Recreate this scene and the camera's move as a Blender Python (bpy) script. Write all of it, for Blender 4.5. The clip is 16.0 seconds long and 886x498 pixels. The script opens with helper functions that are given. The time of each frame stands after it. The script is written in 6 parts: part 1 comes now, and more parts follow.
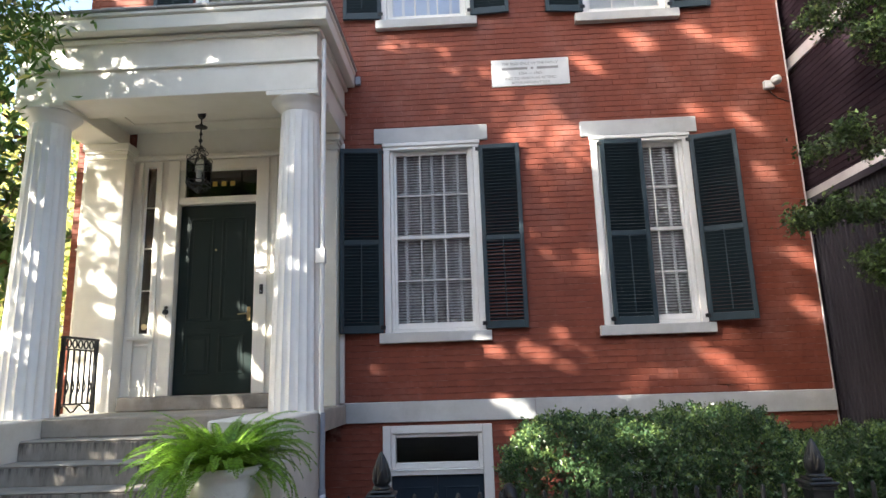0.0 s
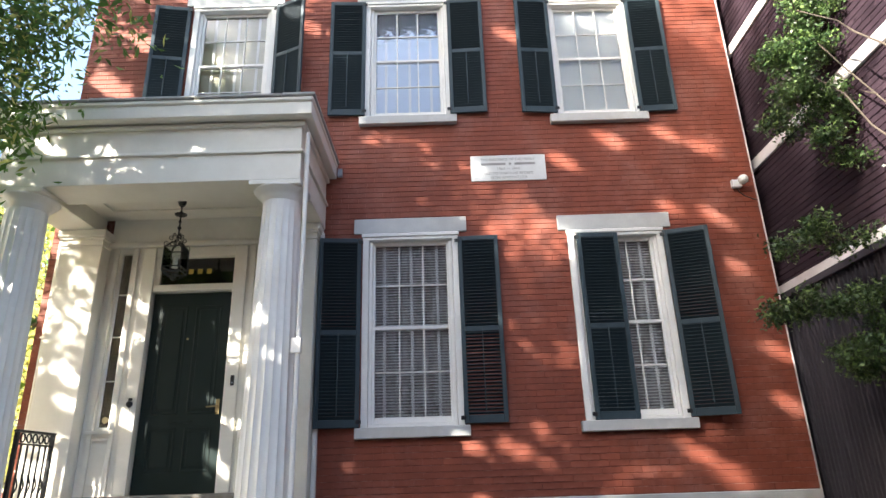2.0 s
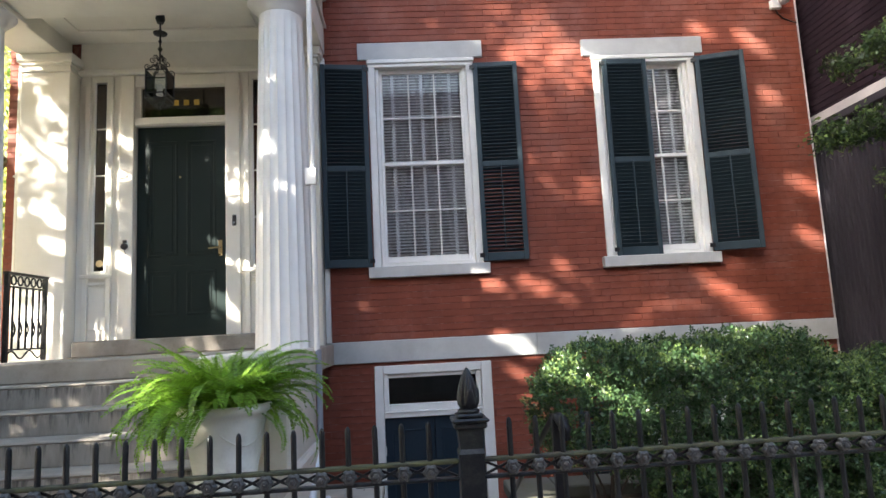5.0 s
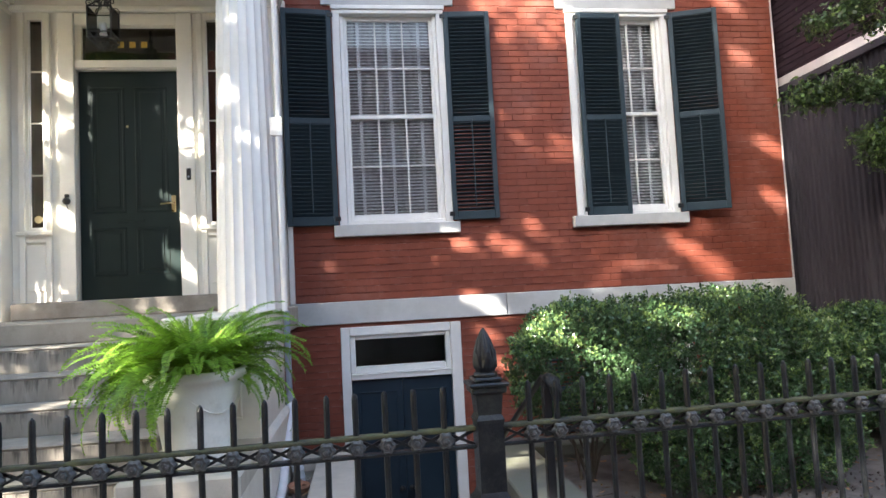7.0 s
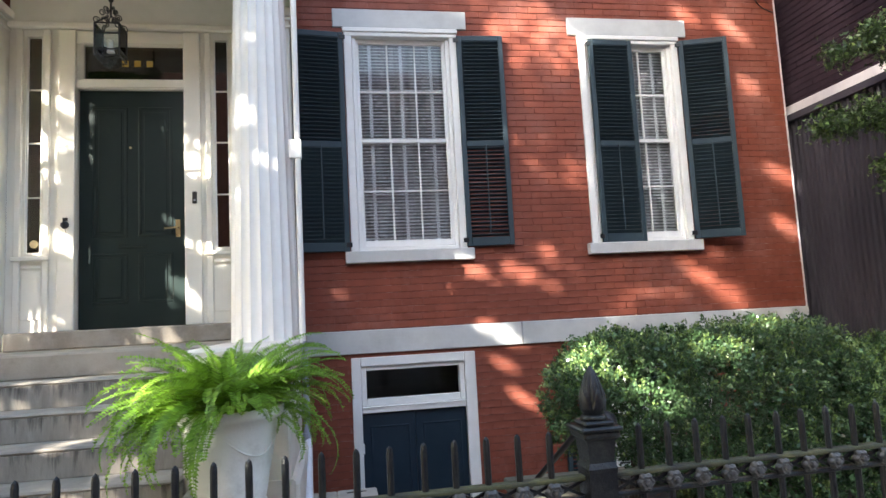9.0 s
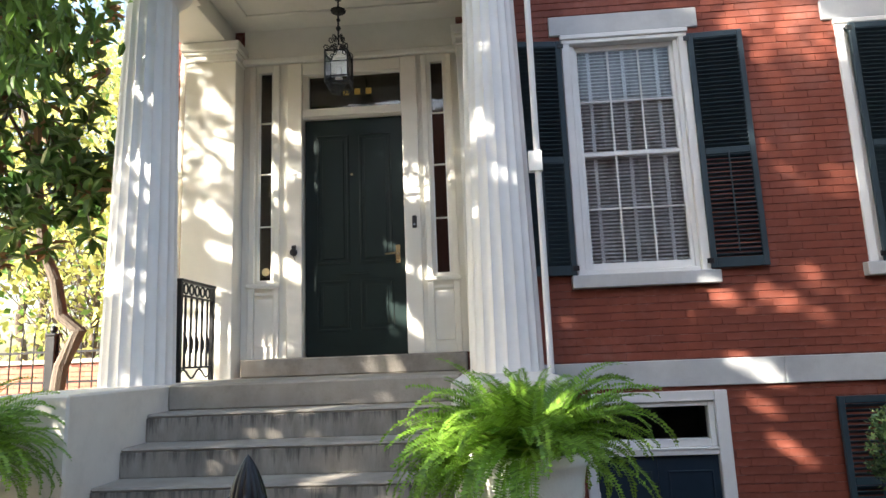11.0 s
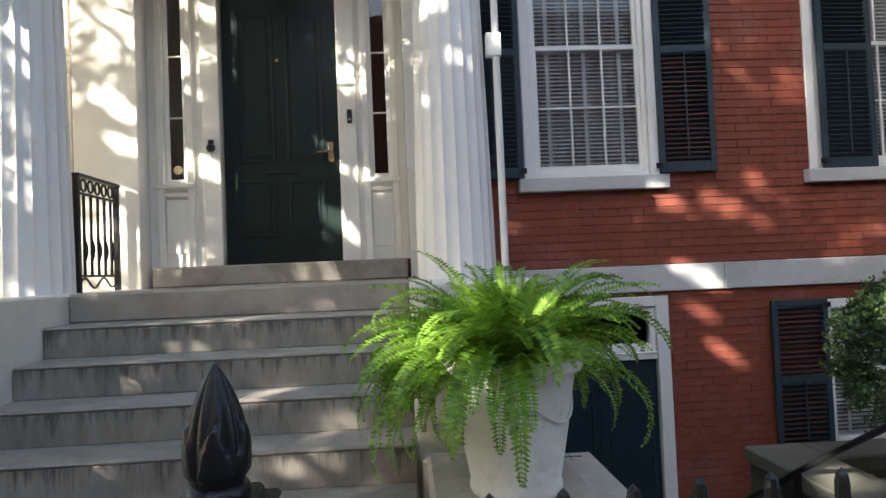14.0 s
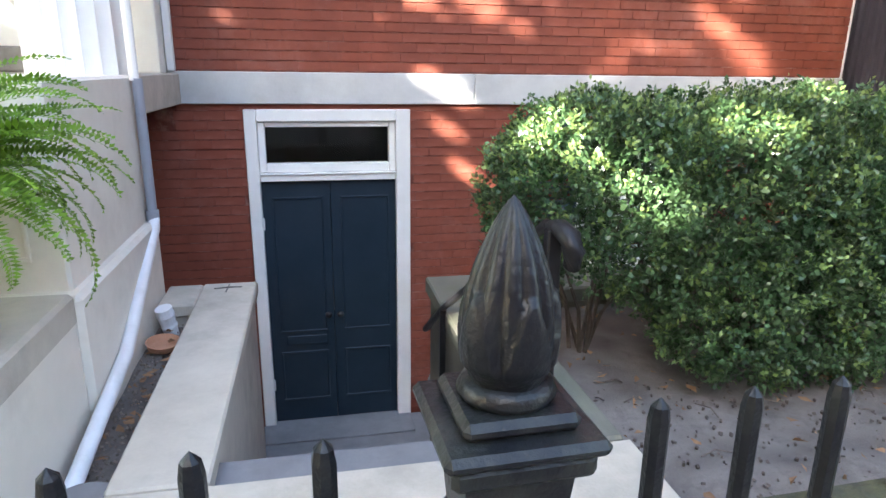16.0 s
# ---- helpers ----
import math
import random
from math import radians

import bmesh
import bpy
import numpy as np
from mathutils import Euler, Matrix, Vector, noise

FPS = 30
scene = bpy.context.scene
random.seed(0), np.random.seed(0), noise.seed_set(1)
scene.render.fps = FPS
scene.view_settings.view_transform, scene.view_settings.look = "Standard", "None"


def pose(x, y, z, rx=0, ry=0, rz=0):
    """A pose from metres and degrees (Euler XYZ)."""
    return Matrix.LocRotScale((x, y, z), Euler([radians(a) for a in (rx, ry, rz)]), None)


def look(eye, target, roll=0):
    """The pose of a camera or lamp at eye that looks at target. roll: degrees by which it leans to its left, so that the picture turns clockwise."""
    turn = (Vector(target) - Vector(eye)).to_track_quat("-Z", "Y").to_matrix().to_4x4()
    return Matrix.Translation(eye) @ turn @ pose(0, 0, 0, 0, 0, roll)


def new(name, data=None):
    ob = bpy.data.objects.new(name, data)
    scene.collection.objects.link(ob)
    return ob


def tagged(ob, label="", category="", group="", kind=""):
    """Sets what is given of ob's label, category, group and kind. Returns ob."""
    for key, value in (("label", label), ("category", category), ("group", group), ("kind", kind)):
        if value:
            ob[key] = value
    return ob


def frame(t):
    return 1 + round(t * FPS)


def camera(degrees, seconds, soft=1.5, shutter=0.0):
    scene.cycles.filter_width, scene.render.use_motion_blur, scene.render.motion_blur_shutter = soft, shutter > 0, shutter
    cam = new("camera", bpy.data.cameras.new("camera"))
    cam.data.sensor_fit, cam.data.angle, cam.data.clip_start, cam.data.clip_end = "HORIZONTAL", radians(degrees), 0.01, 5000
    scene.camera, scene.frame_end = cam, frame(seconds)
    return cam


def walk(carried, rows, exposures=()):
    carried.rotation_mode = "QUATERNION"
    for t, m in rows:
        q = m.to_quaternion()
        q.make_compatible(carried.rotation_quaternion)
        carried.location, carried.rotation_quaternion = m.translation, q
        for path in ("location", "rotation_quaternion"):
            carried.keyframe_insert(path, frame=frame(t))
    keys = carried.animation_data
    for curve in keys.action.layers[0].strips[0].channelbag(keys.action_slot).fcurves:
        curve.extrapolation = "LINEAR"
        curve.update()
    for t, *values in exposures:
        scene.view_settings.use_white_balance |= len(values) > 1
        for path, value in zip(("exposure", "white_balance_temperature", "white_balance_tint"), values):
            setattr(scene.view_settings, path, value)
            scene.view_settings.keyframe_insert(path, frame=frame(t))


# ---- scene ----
cam = camera(70.1, 16.0)
PATH = [
    (0, (0.276, -0.097, 1.831), (0.195, 1.86, 2.232), -1.8),
    (0.5, (0.253, -0.105, 1.829), (0.19, 1.834, 2.316), -1.7),
    (1, (0.239, -0.117, 1.86), (0.206, 1.797, 2.439), -1.8),
    (1.5, (0.241, -0.123, 1.843), (0.226, 1.762, 2.513), -1.9),
    (2, (0.249, -0.062, 1.812), (0.252, 1.818, 2.494), -1.8),
    (2.5, (0.308, 0.009, 1.808), (0.317, 1.89, 2.487), -1.8),
    (3, (0.219, 0.057, 1.726), (0.238, 1.958, 2.348), -1.7),
    (3.5, (0.004, 0.089, 1.704), (0.064, 2.028, 2.191), -2.3),
    (4, (-0.108, 0.208, 1.674), (-0.046, 2.183, 1.988), -2.5),
    (4.2, (-0.131, 0.284, 1.665), (-0.07, 2.26, 1.966), -2.6),
    (6.5, (-0.526, 0.592, 1.675), (-0.302, 2.575, 1.816), -3.1),
    (7, (-0.484, 0.684, 1.666), (-0.227, 2.663, 1.794), -3.0),
    (7.5, (-0.421, 0.794, 1.668), (-0.146, 2.771, 1.789), -2.8),
    (8, (-0.429, 0.858, 1.665), (-0.141, 2.834, 1.781), -2.6),
    (8.5, (-0.55, 0.888, 1.69), (-0.248, 2.859, 1.845), -2.4),
    (9, (-0.819, 0.903, 1.707), (-0.484, 2.864, 1.913), -3.0),
    (9.5, (-1.001, 0.984, 1.709), (-0.74, 2.954, 1.935), -3.2),
    (10, (-1.189, 1.144, 1.714), (-1.156, 3.128, 1.968), -3.0),
    (10.2, (-1.265, 1.206, 1.704), (-1.307, 3.188, 1.965), -2.5),
    (12.3, (-1.837, 1.714, 1.702), (-1.995, 3.656, 2.152), -2.0),
    (12.5, (-1.945, 1.748, 1.69), (-2.084, 3.696, 2.121), -1.7),
    (13, (-2.019, 1.778, 1.69), (-2.146, 3.738, 2.069), -1.4),
    (13.5, (-1.969, 1.793, 1.686), (-2.057, 3.775, 1.94), -1.5),
    (14, (-1.673, 1.831, 1.64), (-1.548, 3.826, 1.703), -2.4),
    (14.5, (-1.277, 1.915, 1.611), (-1.006, 3.879, 1.342), -1.4),
    (15, (-0.971, 2.105, 1.593), (-0.58, 4.01, 1.128), -0.9),
    (15.5, (-0.605, 2.154, 1.595), (-0.208, 4.044, 1.073), -0.6),
    (16, (-0.255, 2.219, 1.625), (0.136, 4.103, 1.08), 0.7),
]
walk(cam, [(t, look(eye, target, roll)) for t, eye, target, roll in PATH],
     exposures=[(0, 2.5), (4, 2.5), (6.5, 3.0), (9, 3.0), (10, 2.9), (12.5, 1.95), (13.5, 1.95), (14.5, 2.72), (15, 3.03), (15.5, 3.35), (16, 3.75)])

# ---------------------------------------------------------------- world and light
SUN_DIR = Vector((-1.0, -0.91, 0.62)).normalized()
world = bpy.data.worlds.new("sky")
scene.world = world
world.use_nodes = True
wn = world.node_tree
sky = wn.nodes.new("ShaderNodeTexSky")
sky.sky_type = "NISHITA"
sky.sun_disc = False
sky.dust_density, sky.air_density = 2.8, 1.2
sky.sun_elevation = math.asin(SUN_DIR.z)
sky.sun_rotation = math.atan2(SUN_DIR.x, SUN_DIR.y)
wn.links.new(sky.outputs[0], wn.nodes["Background"].inputs[0])
wn.nodes["Background"].inputs[1].default_value = 0.125
sun = new("sun", bpy.data.lights.new("sun", "SUN"))
sun.data.energy, sun.data.angle, sun.data.color = 5.0, radians(0.55), (1.0, 0.93, 0.82)
sun.matrix_world = look(SUN_DIR * 30, (0, 0, 0))

# ---------------------------------------------------------------- geometry helpers
R = random.Random(7)
NR = np.random.RandomState(11)


class Geo:
    """Collects vertices and faces of one mesh."""

    def __init__(self):
        self.v, self.f = [], []

    def add(self, v, f):
        n = len(self.v)
        self.v += [tuple(p) for p in v]
        self.f += [tuple(i + n for i in q) for q in f]
        return self

    def box(self, x0, x1, y0, y1, z0, z1, c=0.0, m=None):
        if c <= 0:
            v = [(x, y, z) for z in (z0, z1) for x, y in ((x0, y0), (x1, y0), (x1, y1), (x0, y1))]
            f = [(3, 2, 1, 0), (4, 5, 6, 7), (0, 1, 5, 4), (1, 2, 6, 5), (2, 3, 7, 6), (3, 0, 4, 7)]
        else:
            c = min(c, (x1 - x0) / 2.1, (y1 - y0) / 2.1, (z1 - z0) / 2.1)
            v, f, idx = [], [], {}
            lo, hi = (x0, y0, z0), (x1, y1, z1)
            for sx in (0, 1):
                for sy in (0, 1):
                    for sz in (0, 1):
                        s = (sx, sy, sz)
                        for ax in range(3):
                            p = [(hi if s[k] else lo)[k] for k in range(3)]
                            for k in range(3):
                                if k != ax:
                                    p[k] += -c if s[k] else c
                            idx[s, ax] = len(v)
                            v.append(tuple(p))
            mid = Vector(((x0 + x1) / 2, (y0 + y1) / 2, (z0 + z1) / 2))

            def face(q):
                a, b, d = Vector(v[q[0]]), Vector(v[q[1]]), Vector(v[q[2]])
                ctr = sum((Vector(v[i]) for i in q), Vector()) / len(q)
                f.append(tuple(q) if (b - a).cross(d - a).dot(ctr - mid) > 0 else tuple(reversed(q)))

            for ax in range(3):
                o = [k for k in range(3) if k != ax]
                for side in (0, 1):
                    q = []
                    for a, b in ((0, 0), (1, 0), (1, 1), (0, 1)):
                        s = [0, 0, 0]
                        s[ax], s[o[0]], s[o[1]] = side, a, b
                        q.append(idx[tuple(s), ax])
                    face(q)
                for a in (0, 1):
                    for b in (0, 1):
                        s0, s1 = [0, 0, 0], [0, 0, 0]
                        s0[o[0]] = s1[o[0]] = a
                        s0[o[1]] = s1[o[1]] = b
                        s1[ax] = 1
                        face([idx[tuple(s0), o[0]], idx[tuple(s1), o[0]], idx[tuple(s1), o[1]], idx[tuple(s0), o[1]]])
            for sx in (0, 1):
                for sy in (0, 1):
                    for sz in (0, 1):
                        face([idx[(sx, sy, sz), k] for k in range(3)])
        if m is not None:
            v = [tuple(m @ Vector(p)) for p in v]
        return self.add(v, f)

    def lathe(self, prof, n=24, at=(0, 0, 0), square=False):
        v, f = [], []
        for r, z in prof:
            for k in range(n):
                a = 2 * math.pi * (k + (0.5 if square else 0)) / n
                v.append((at[0] + r * math.cos(a), at[1] + r * math.sin(a), at[2] + z))
        for i in range(len(prof) - 1):
            for k in range(n):
                f.append((i * n + k, i * n + (k + 1) % n, (i + 1) * n + (k + 1) % n, (i + 1) * n + k))
        f.append(tuple(reversed(range(n))))
        f.append(tuple((len(prof) - 1) * n + k for k in range(n)))
        return self.add(v, f)

    def tube(self, pts, radii, n=8):
        """A tapered tube along points."""
        v, f = [], []
        pts = [Vector(p) for p in pts]
        if not hasattr(radii, "__len__"):
            radii = [radii] * len(pts)
        side = Vector((0.37, 0.21, 0.9)).normalized()
        for i, p in enumerate(pts):
            d = (pts[min(i + 1, len(pts) - 1)] - pts[max(i - 1, 0)]).normalized()
            a = d.cross(side)
            if a.length < 1e-3:
                a = d.cross(Vector((1, 0, 0)))
            a.normalize()
            b = d.cross(a)
            for k in range(n):
                t = 2 * math.pi * k / n
                v.append(p + radii[i] * (a * math.cos(t) + b * math.sin(t)))
        for i in range(len(pts) - 1):
            for k in range(n):
                f.append((i * n + (k + 1) % n, i * n + k, (i + 1) * n + k, (i + 1) * n + (k + 1) % n))
        f.append(tuple(range(n)))
        f.append(tuple(reversed([(len(pts) - 1) * n + k for k in range(n)])))
        return self.add(v, f)

    def grid_wall(self, x0, x1, z0, z1, y0, y1, holes, axis="y"):
        """A wall slab with rectangular openings (hx0, hx1, hz0, hz1), cut right through."""
        xs = sorted({x0, x1, *[h[0] for h in holes], *[h[1] for h in holes]})
        zs = sorted({z0, z1, *[h[2] for h in holes], *[h[3] for h in holes]})
        xs = [x for x in xs if x0 <= x <= x1]
        zs = [z for z in zs if z0 <= z <= z1]
        solid = {}
        for i in range(len(xs) - 1):
            for j in range(len(zs) - 1):
                cx, cz = (xs[i] + xs[i + 1]) / 2, (zs[j] + zs[j + 1]) / 2
                solid[i, j] = not any(h[0] < cx < h[1] and h[2] < cz < h[3] for h in holes)
        for (i, j), s in solid.items():
            if not s:
                continue
            a, b, c, d = xs[i], xs[i + 1], zs[j], zs[j + 1]
            p = [(a, y0, c), (b, y0, c), (b, y0, d), (a, y0, d), (a, y1, c), (b, y1, c), (b, y1, d), (a, y1, d)]
            q = [(0, 1, 2, 3), (5, 4, 7, 6)]
            if not solid.get((i - 1, j)):
                q.append((4, 0, 3, 7))
            if not solid.get((i + 1, j)):
                q.append((1, 5, 6, 2))
            if not solid.get((i, j - 1)):
                q.append((4, 5, 1, 0))
            if not solid.get((i, j + 1)):
                q.append((3, 2, 6, 7))
            self.add(p, q)
        return self

    def mesh(self, name, smooth=False):
        me = bpy.data.meshes.new(name)
        me.from_pydata(self.v, [], self.f)
        if smooth:
            me.polygons.foreach_set("use_smooth", [True] * len(me.polygons))
        me.update()
        return me


def part(name, geo, material, parent=None, label="", at=None, smooth=False):
    """One mesh object, under a thing or a part."""
    me = geo if isinstance(geo, bpy.types.Mesh) else geo.mesh(name, smooth)
    if material is not None and not me.materials:
        me.materials.append(material)
    ob = new(name, me)
    if parent is not None:
        ob.parent = parent
    if at is not None:
        ob.matrix_basis = at if isinstance(at, Matrix) else Matrix.Translation(at)
    if label:
        ob["label"] = label
    return ob


def thing(name, label, category, at=(0, 0, 0), group="", kind=""):
    e = new(name)
    e.empty_display_size = 0.1
    e.matrix_basis = at if isinstance(at, Matrix) else Matrix.Translation(at)
    return tagged(e, label, category, group, kind)


# ---------------------------------------------------------------- materials
def material(name, c1, c2, rough=0.6, scale=8.0, bump=0.15, fine=120.0, metal=0.0, stain=None, stain_scale=1.2, stain_amt=0.5,
             spec=0.5, stretch=(1, 1, 1), vary=0.0, island=False, rough_var=0.12, bump_dist=0.004, transl=0.0):
    """Two-tone surface: broad patches, fine grain with relief, optional stains and piece-to-piece variation."""
    m = bpy.data.materials.new(name)
    m.use_nodes = True
    nt = m.node_tree
    L, N = nt.links.new, nt.nodes.new
    b = nt.nodes["Principled BSDF"]
    co = N("ShaderNodeTexCoord")
    mp = N("ShaderNodeMapping")
    mp.inputs["Scale"].default_value = stretch
    L(co.outputs["Object"], mp.inputs[0])
    n1, n2 = N("ShaderNodeTexNoise"), N("ShaderNodeTexNoise")
    n1.inputs["Scale"].default_value, n1.inputs["Detail"].default_value, n1.inputs["Roughness"].default_value = scale, 6, 0.65
    n2.inputs["Scale"].default_value, n2.inputs["Detail"].default_value = fine, 3
    L(mp.outputs[0], n1.inputs["Vector"])
    L(mp.outputs[0], n2.inputs["Vector"])
    r = N("ShaderNodeValToRGB")
    r.color_ramp.elements[0].position, r.color_ramp.elements[1].position = 0.3, 0.7
    r.color_ramp.elements[0].color, r.color_ramp.elements[1].color = (*c1, 1), (*c2, 1)
    L(n1.outputs[0], r.inputs[0])
    col = r.outputs[0]
    if stain:
        n3 = N("ShaderNodeTexNoise")
        n3.inputs["Scale"].default_value, n3.inputs["Detail"].default_value, n3.inputs["Roughness"].default_value = stain_scale, 8, 0.7
        L(mp.outputs[0], n3.inputs["Vector"])
        r3 = N("ShaderNodeValToRGB")
        r3.color_ramp.elements[0].position, r3.color_ramp.elements[1].position = 0.48, 0.68
        r3.color_ramp.elements[1].color = (stain_amt, stain_amt, stain_amt, 1)
        L(n3.outputs[0], r3.inputs[0])
        mx = N("ShaderNodeMix")
        mx.data_type = "RGBA"
        L(r3.outputs[0], mx.inputs[0])
        L(col, mx.inputs[6])
        mx.inputs[7].default_value = (*stain, 1)
        col = mx.outputs[2]
    if vary:
        oi, ge = N("ShaderNodeObjectInfo"), N("ShaderNodeNewGeometry")
        ad = N("ShaderNodeMath")
        ad.operation = "ADD"
        L(oi.outputs["Random"], ad.inputs[0])
        if island:
            L(ge.outputs["Random Per Island"], ad.inputs[1])
        fr = N("ShaderNodeMath")
        fr.operation = "FRACT"
        L(ad.outputs[0], fr.inputs[0])
        mr = N("ShaderNodeMapRange")
        mr.inputs[3].default_value, mr.inputs[4].default_value = 1 - vary, 1 + vary
        L(fr.outputs[0], mr.inputs[0])
        hs = N("ShaderNodeHueSaturation")
        L(mr.outputs[0], hs.inputs["Value"])
        L(col, hs.inputs["Color"])
        col = hs.outputs[0]
    L(col, b.inputs["Base Color"])
    rr = N("ShaderNodeMapRange")
    rr.inputs[3].default_value, rr.inputs[4].default_value = max(0.03, rough - rough_var), min(1, rough + rough_var)
    L(n1.outputs[0], rr.inputs[0])
    L(rr.outputs[0], b.inputs["Roughness"])
    b.inputs["Metallic"].default_value = metal
    b.inputs["Specular IOR Level"].default_value = spec
    if bump:
        bm_ = N("ShaderNodeBump")
        bm_.inputs["Strength"].default_value, bm_.inputs["Distance"].default_value = bump, bump_dist
        mxh = N("ShaderNodeMath")
        mxh.operation = "ADD"
        L(n1.outputs[0], mxh.inputs[0])
        L(n2.outputs[0], mxh.inputs[1])
        L(mxh.outputs[0], bm_.inputs["Height"])
        L(bm_.outputs[0], b.inputs["Normal"])
    if transl:
        out = nt.nodes["Material Output"]
        tr, ms = N("ShaderNodeBsdfTranslucent"), N("ShaderNodeMixShader")
        L(col, tr.inputs[0])
        ms.inputs[0].default_value = transl
        L(b.outputs[0], ms.inputs[1])
        L(tr.outputs[0], ms.inputs[2])
        L(ms.outputs[0], out.inputs[0])
    return m


M_BRICK = material("red_painted_brick", (0.192, 0.050, 0.031), (0.248, 0.069, 0.042), 0.66, 5, 0.35, 90, spec=0.28, vary=0.06, island=True, stain=(0.42, 0.24, 0.20), stain_scale=1.7, stain_amt=0.25)
M_MORTAR = material("dark_red_mortar", (0.10, 0.026, 0.017), (0.19, 0.044, 0.027), 0.85, 20, 0.4, 200, stain=(0.55, 0.36, 0.29), stain_scale=7, stain_amt=0.5)
M_PURPLE = material("plum_painted_brick", (0.027, 0.0165, 0.0235), (0.040, 0.025, 0.034), 0.75, 5, 0.3, 90, vary=0.12, island=True, spec=0.12)
M_PURPLE_J = material("plum_mortar", (0.017, 0.010, 0.014), (0.025, 0.015, 0.020), 0.85, 20, 0.3, 200)
M_YARDBRICK = material("yard_brick", (0.30, 0.10, 0.06), (0.40, 0.16, 0.10), 0.8, 6, 0.3, 90, vary=0.2, island=True)
M_STONE = material("painted_grey_stone", (0.47, 0.48, 0.48), (0.57, 0.58, 0.57), 0.7, 4, 0.25, 60, stain=(0.33, 0.33, 0.31), stain_amt=0.5)
M_STEP = material("weathered_sandstone", (0.26, 0.232, 0.195), (0.36, 0.325, 0.275), 0.8, 5, 0.35, 70, stain=(0.14, 0.12, 0.10), stain_scale=2.2, stain_amt=0.7)
M_RISER = material("streaked_sandstone", (0.24, 0.213, 0.18), (0.34, 0.305, 0.258), 0.82, 5, 0.35, 70, stain=(0.13, 0.115, 0.098), stain_scale=2.6, stain_amt=0.6, stretch=(3, 1, 0.8))


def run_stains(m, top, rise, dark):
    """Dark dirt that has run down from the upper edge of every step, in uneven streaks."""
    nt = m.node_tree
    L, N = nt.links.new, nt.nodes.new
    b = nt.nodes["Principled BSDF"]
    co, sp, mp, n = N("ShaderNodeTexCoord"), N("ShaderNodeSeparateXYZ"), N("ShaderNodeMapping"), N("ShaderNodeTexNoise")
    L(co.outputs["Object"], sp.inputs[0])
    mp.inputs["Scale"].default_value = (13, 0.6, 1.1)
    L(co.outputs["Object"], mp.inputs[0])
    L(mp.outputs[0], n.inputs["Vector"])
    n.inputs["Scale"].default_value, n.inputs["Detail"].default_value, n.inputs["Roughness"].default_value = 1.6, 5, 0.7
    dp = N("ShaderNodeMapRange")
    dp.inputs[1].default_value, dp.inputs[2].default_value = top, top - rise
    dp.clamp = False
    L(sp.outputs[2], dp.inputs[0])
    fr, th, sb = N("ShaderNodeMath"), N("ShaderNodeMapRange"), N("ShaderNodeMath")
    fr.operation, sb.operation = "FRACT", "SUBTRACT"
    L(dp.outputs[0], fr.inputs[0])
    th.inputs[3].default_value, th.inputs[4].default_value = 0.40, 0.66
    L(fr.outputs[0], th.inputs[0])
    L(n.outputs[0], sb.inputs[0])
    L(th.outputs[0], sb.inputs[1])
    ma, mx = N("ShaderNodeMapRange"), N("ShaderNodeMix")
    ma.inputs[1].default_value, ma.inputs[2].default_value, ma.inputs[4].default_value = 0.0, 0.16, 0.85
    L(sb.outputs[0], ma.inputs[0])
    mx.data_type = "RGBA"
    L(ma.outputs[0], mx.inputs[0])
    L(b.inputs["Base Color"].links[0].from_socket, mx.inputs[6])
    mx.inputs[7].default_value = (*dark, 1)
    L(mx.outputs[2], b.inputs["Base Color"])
M_PLINTH = material("cream_painted_plinth", (0.68, 0.635, 0.55), (0.77, 0.72, 0.635), 0.6, 3, 0.2, 60, stain=(0.42, 0.38, 0.31), stain_amt=0.5)
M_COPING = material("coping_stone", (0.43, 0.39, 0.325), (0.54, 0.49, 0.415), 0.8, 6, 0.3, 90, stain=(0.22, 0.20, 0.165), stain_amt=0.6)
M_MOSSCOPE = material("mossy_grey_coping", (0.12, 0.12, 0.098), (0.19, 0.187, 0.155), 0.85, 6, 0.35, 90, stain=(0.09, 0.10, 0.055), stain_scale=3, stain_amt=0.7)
M_WHITE = material("white_gloss_paint", (0.77, 0.765, 0.735), (0.84, 0.835, 0.805), 0.42, 3, 0.08, 60, stain=(0.62, 0.60, 0.54), stain_amt=0.35)
M_CREAM = material("cream_gloss_paint", (0.76, 0.735, 0.65), (0.83, 0.805, 0.72), 0.38, 3, 0.08, 50, stain=(0.60, 0.57, 0.48), stain_amt=0.3)
M_GREYCAP = material("lead_grey_capping", (0.30, 0.30, 0.29), (0.48, 0.48, 0.46), 0.7, 9, 0.4, 60)
M_SHUTTER = material("blue_green_shutter_paint", (0.025, 0.044, 0.056), (0.040, 0.063, 0.077), 0.5, 4, 0.12, 60, stain=(0.045, 0.06, 0.068), stain_amt=0.3, spec=0.28)
M_DOOR = material("black_green_door_paint", (0.007, 0.0155, 0.0145), (0.010, 0.021, 0.0195), 0.40, 3, 0.05, 40, spec=0.3)
M_BLUEDOOR = material("navy_door_paint", (0.010, 0.021, 0.033), (0.016, 0.030, 0.046), 0.45, 3, 0.08, 40, spec=0.3)
M_IRON = material("black_painted_iron", (0.005, 0.006, 0.008), (0.011, 0.0125, 0.0155), 0.36, 14, 0.35, 160, stain=(0.055, 0.06, 0.05), stain_scale=13, stain_amt=0.55, spec=0.35)
M_MOSS = material("mossy_iron_rail", (0.022, 0.023, 0.021), (0.11, 0.112, 0.042), 0.8, 14, 0.6, 160, stain=(0.014, 0.015, 0.016), stain_scale=9, stain_amt=0.85)
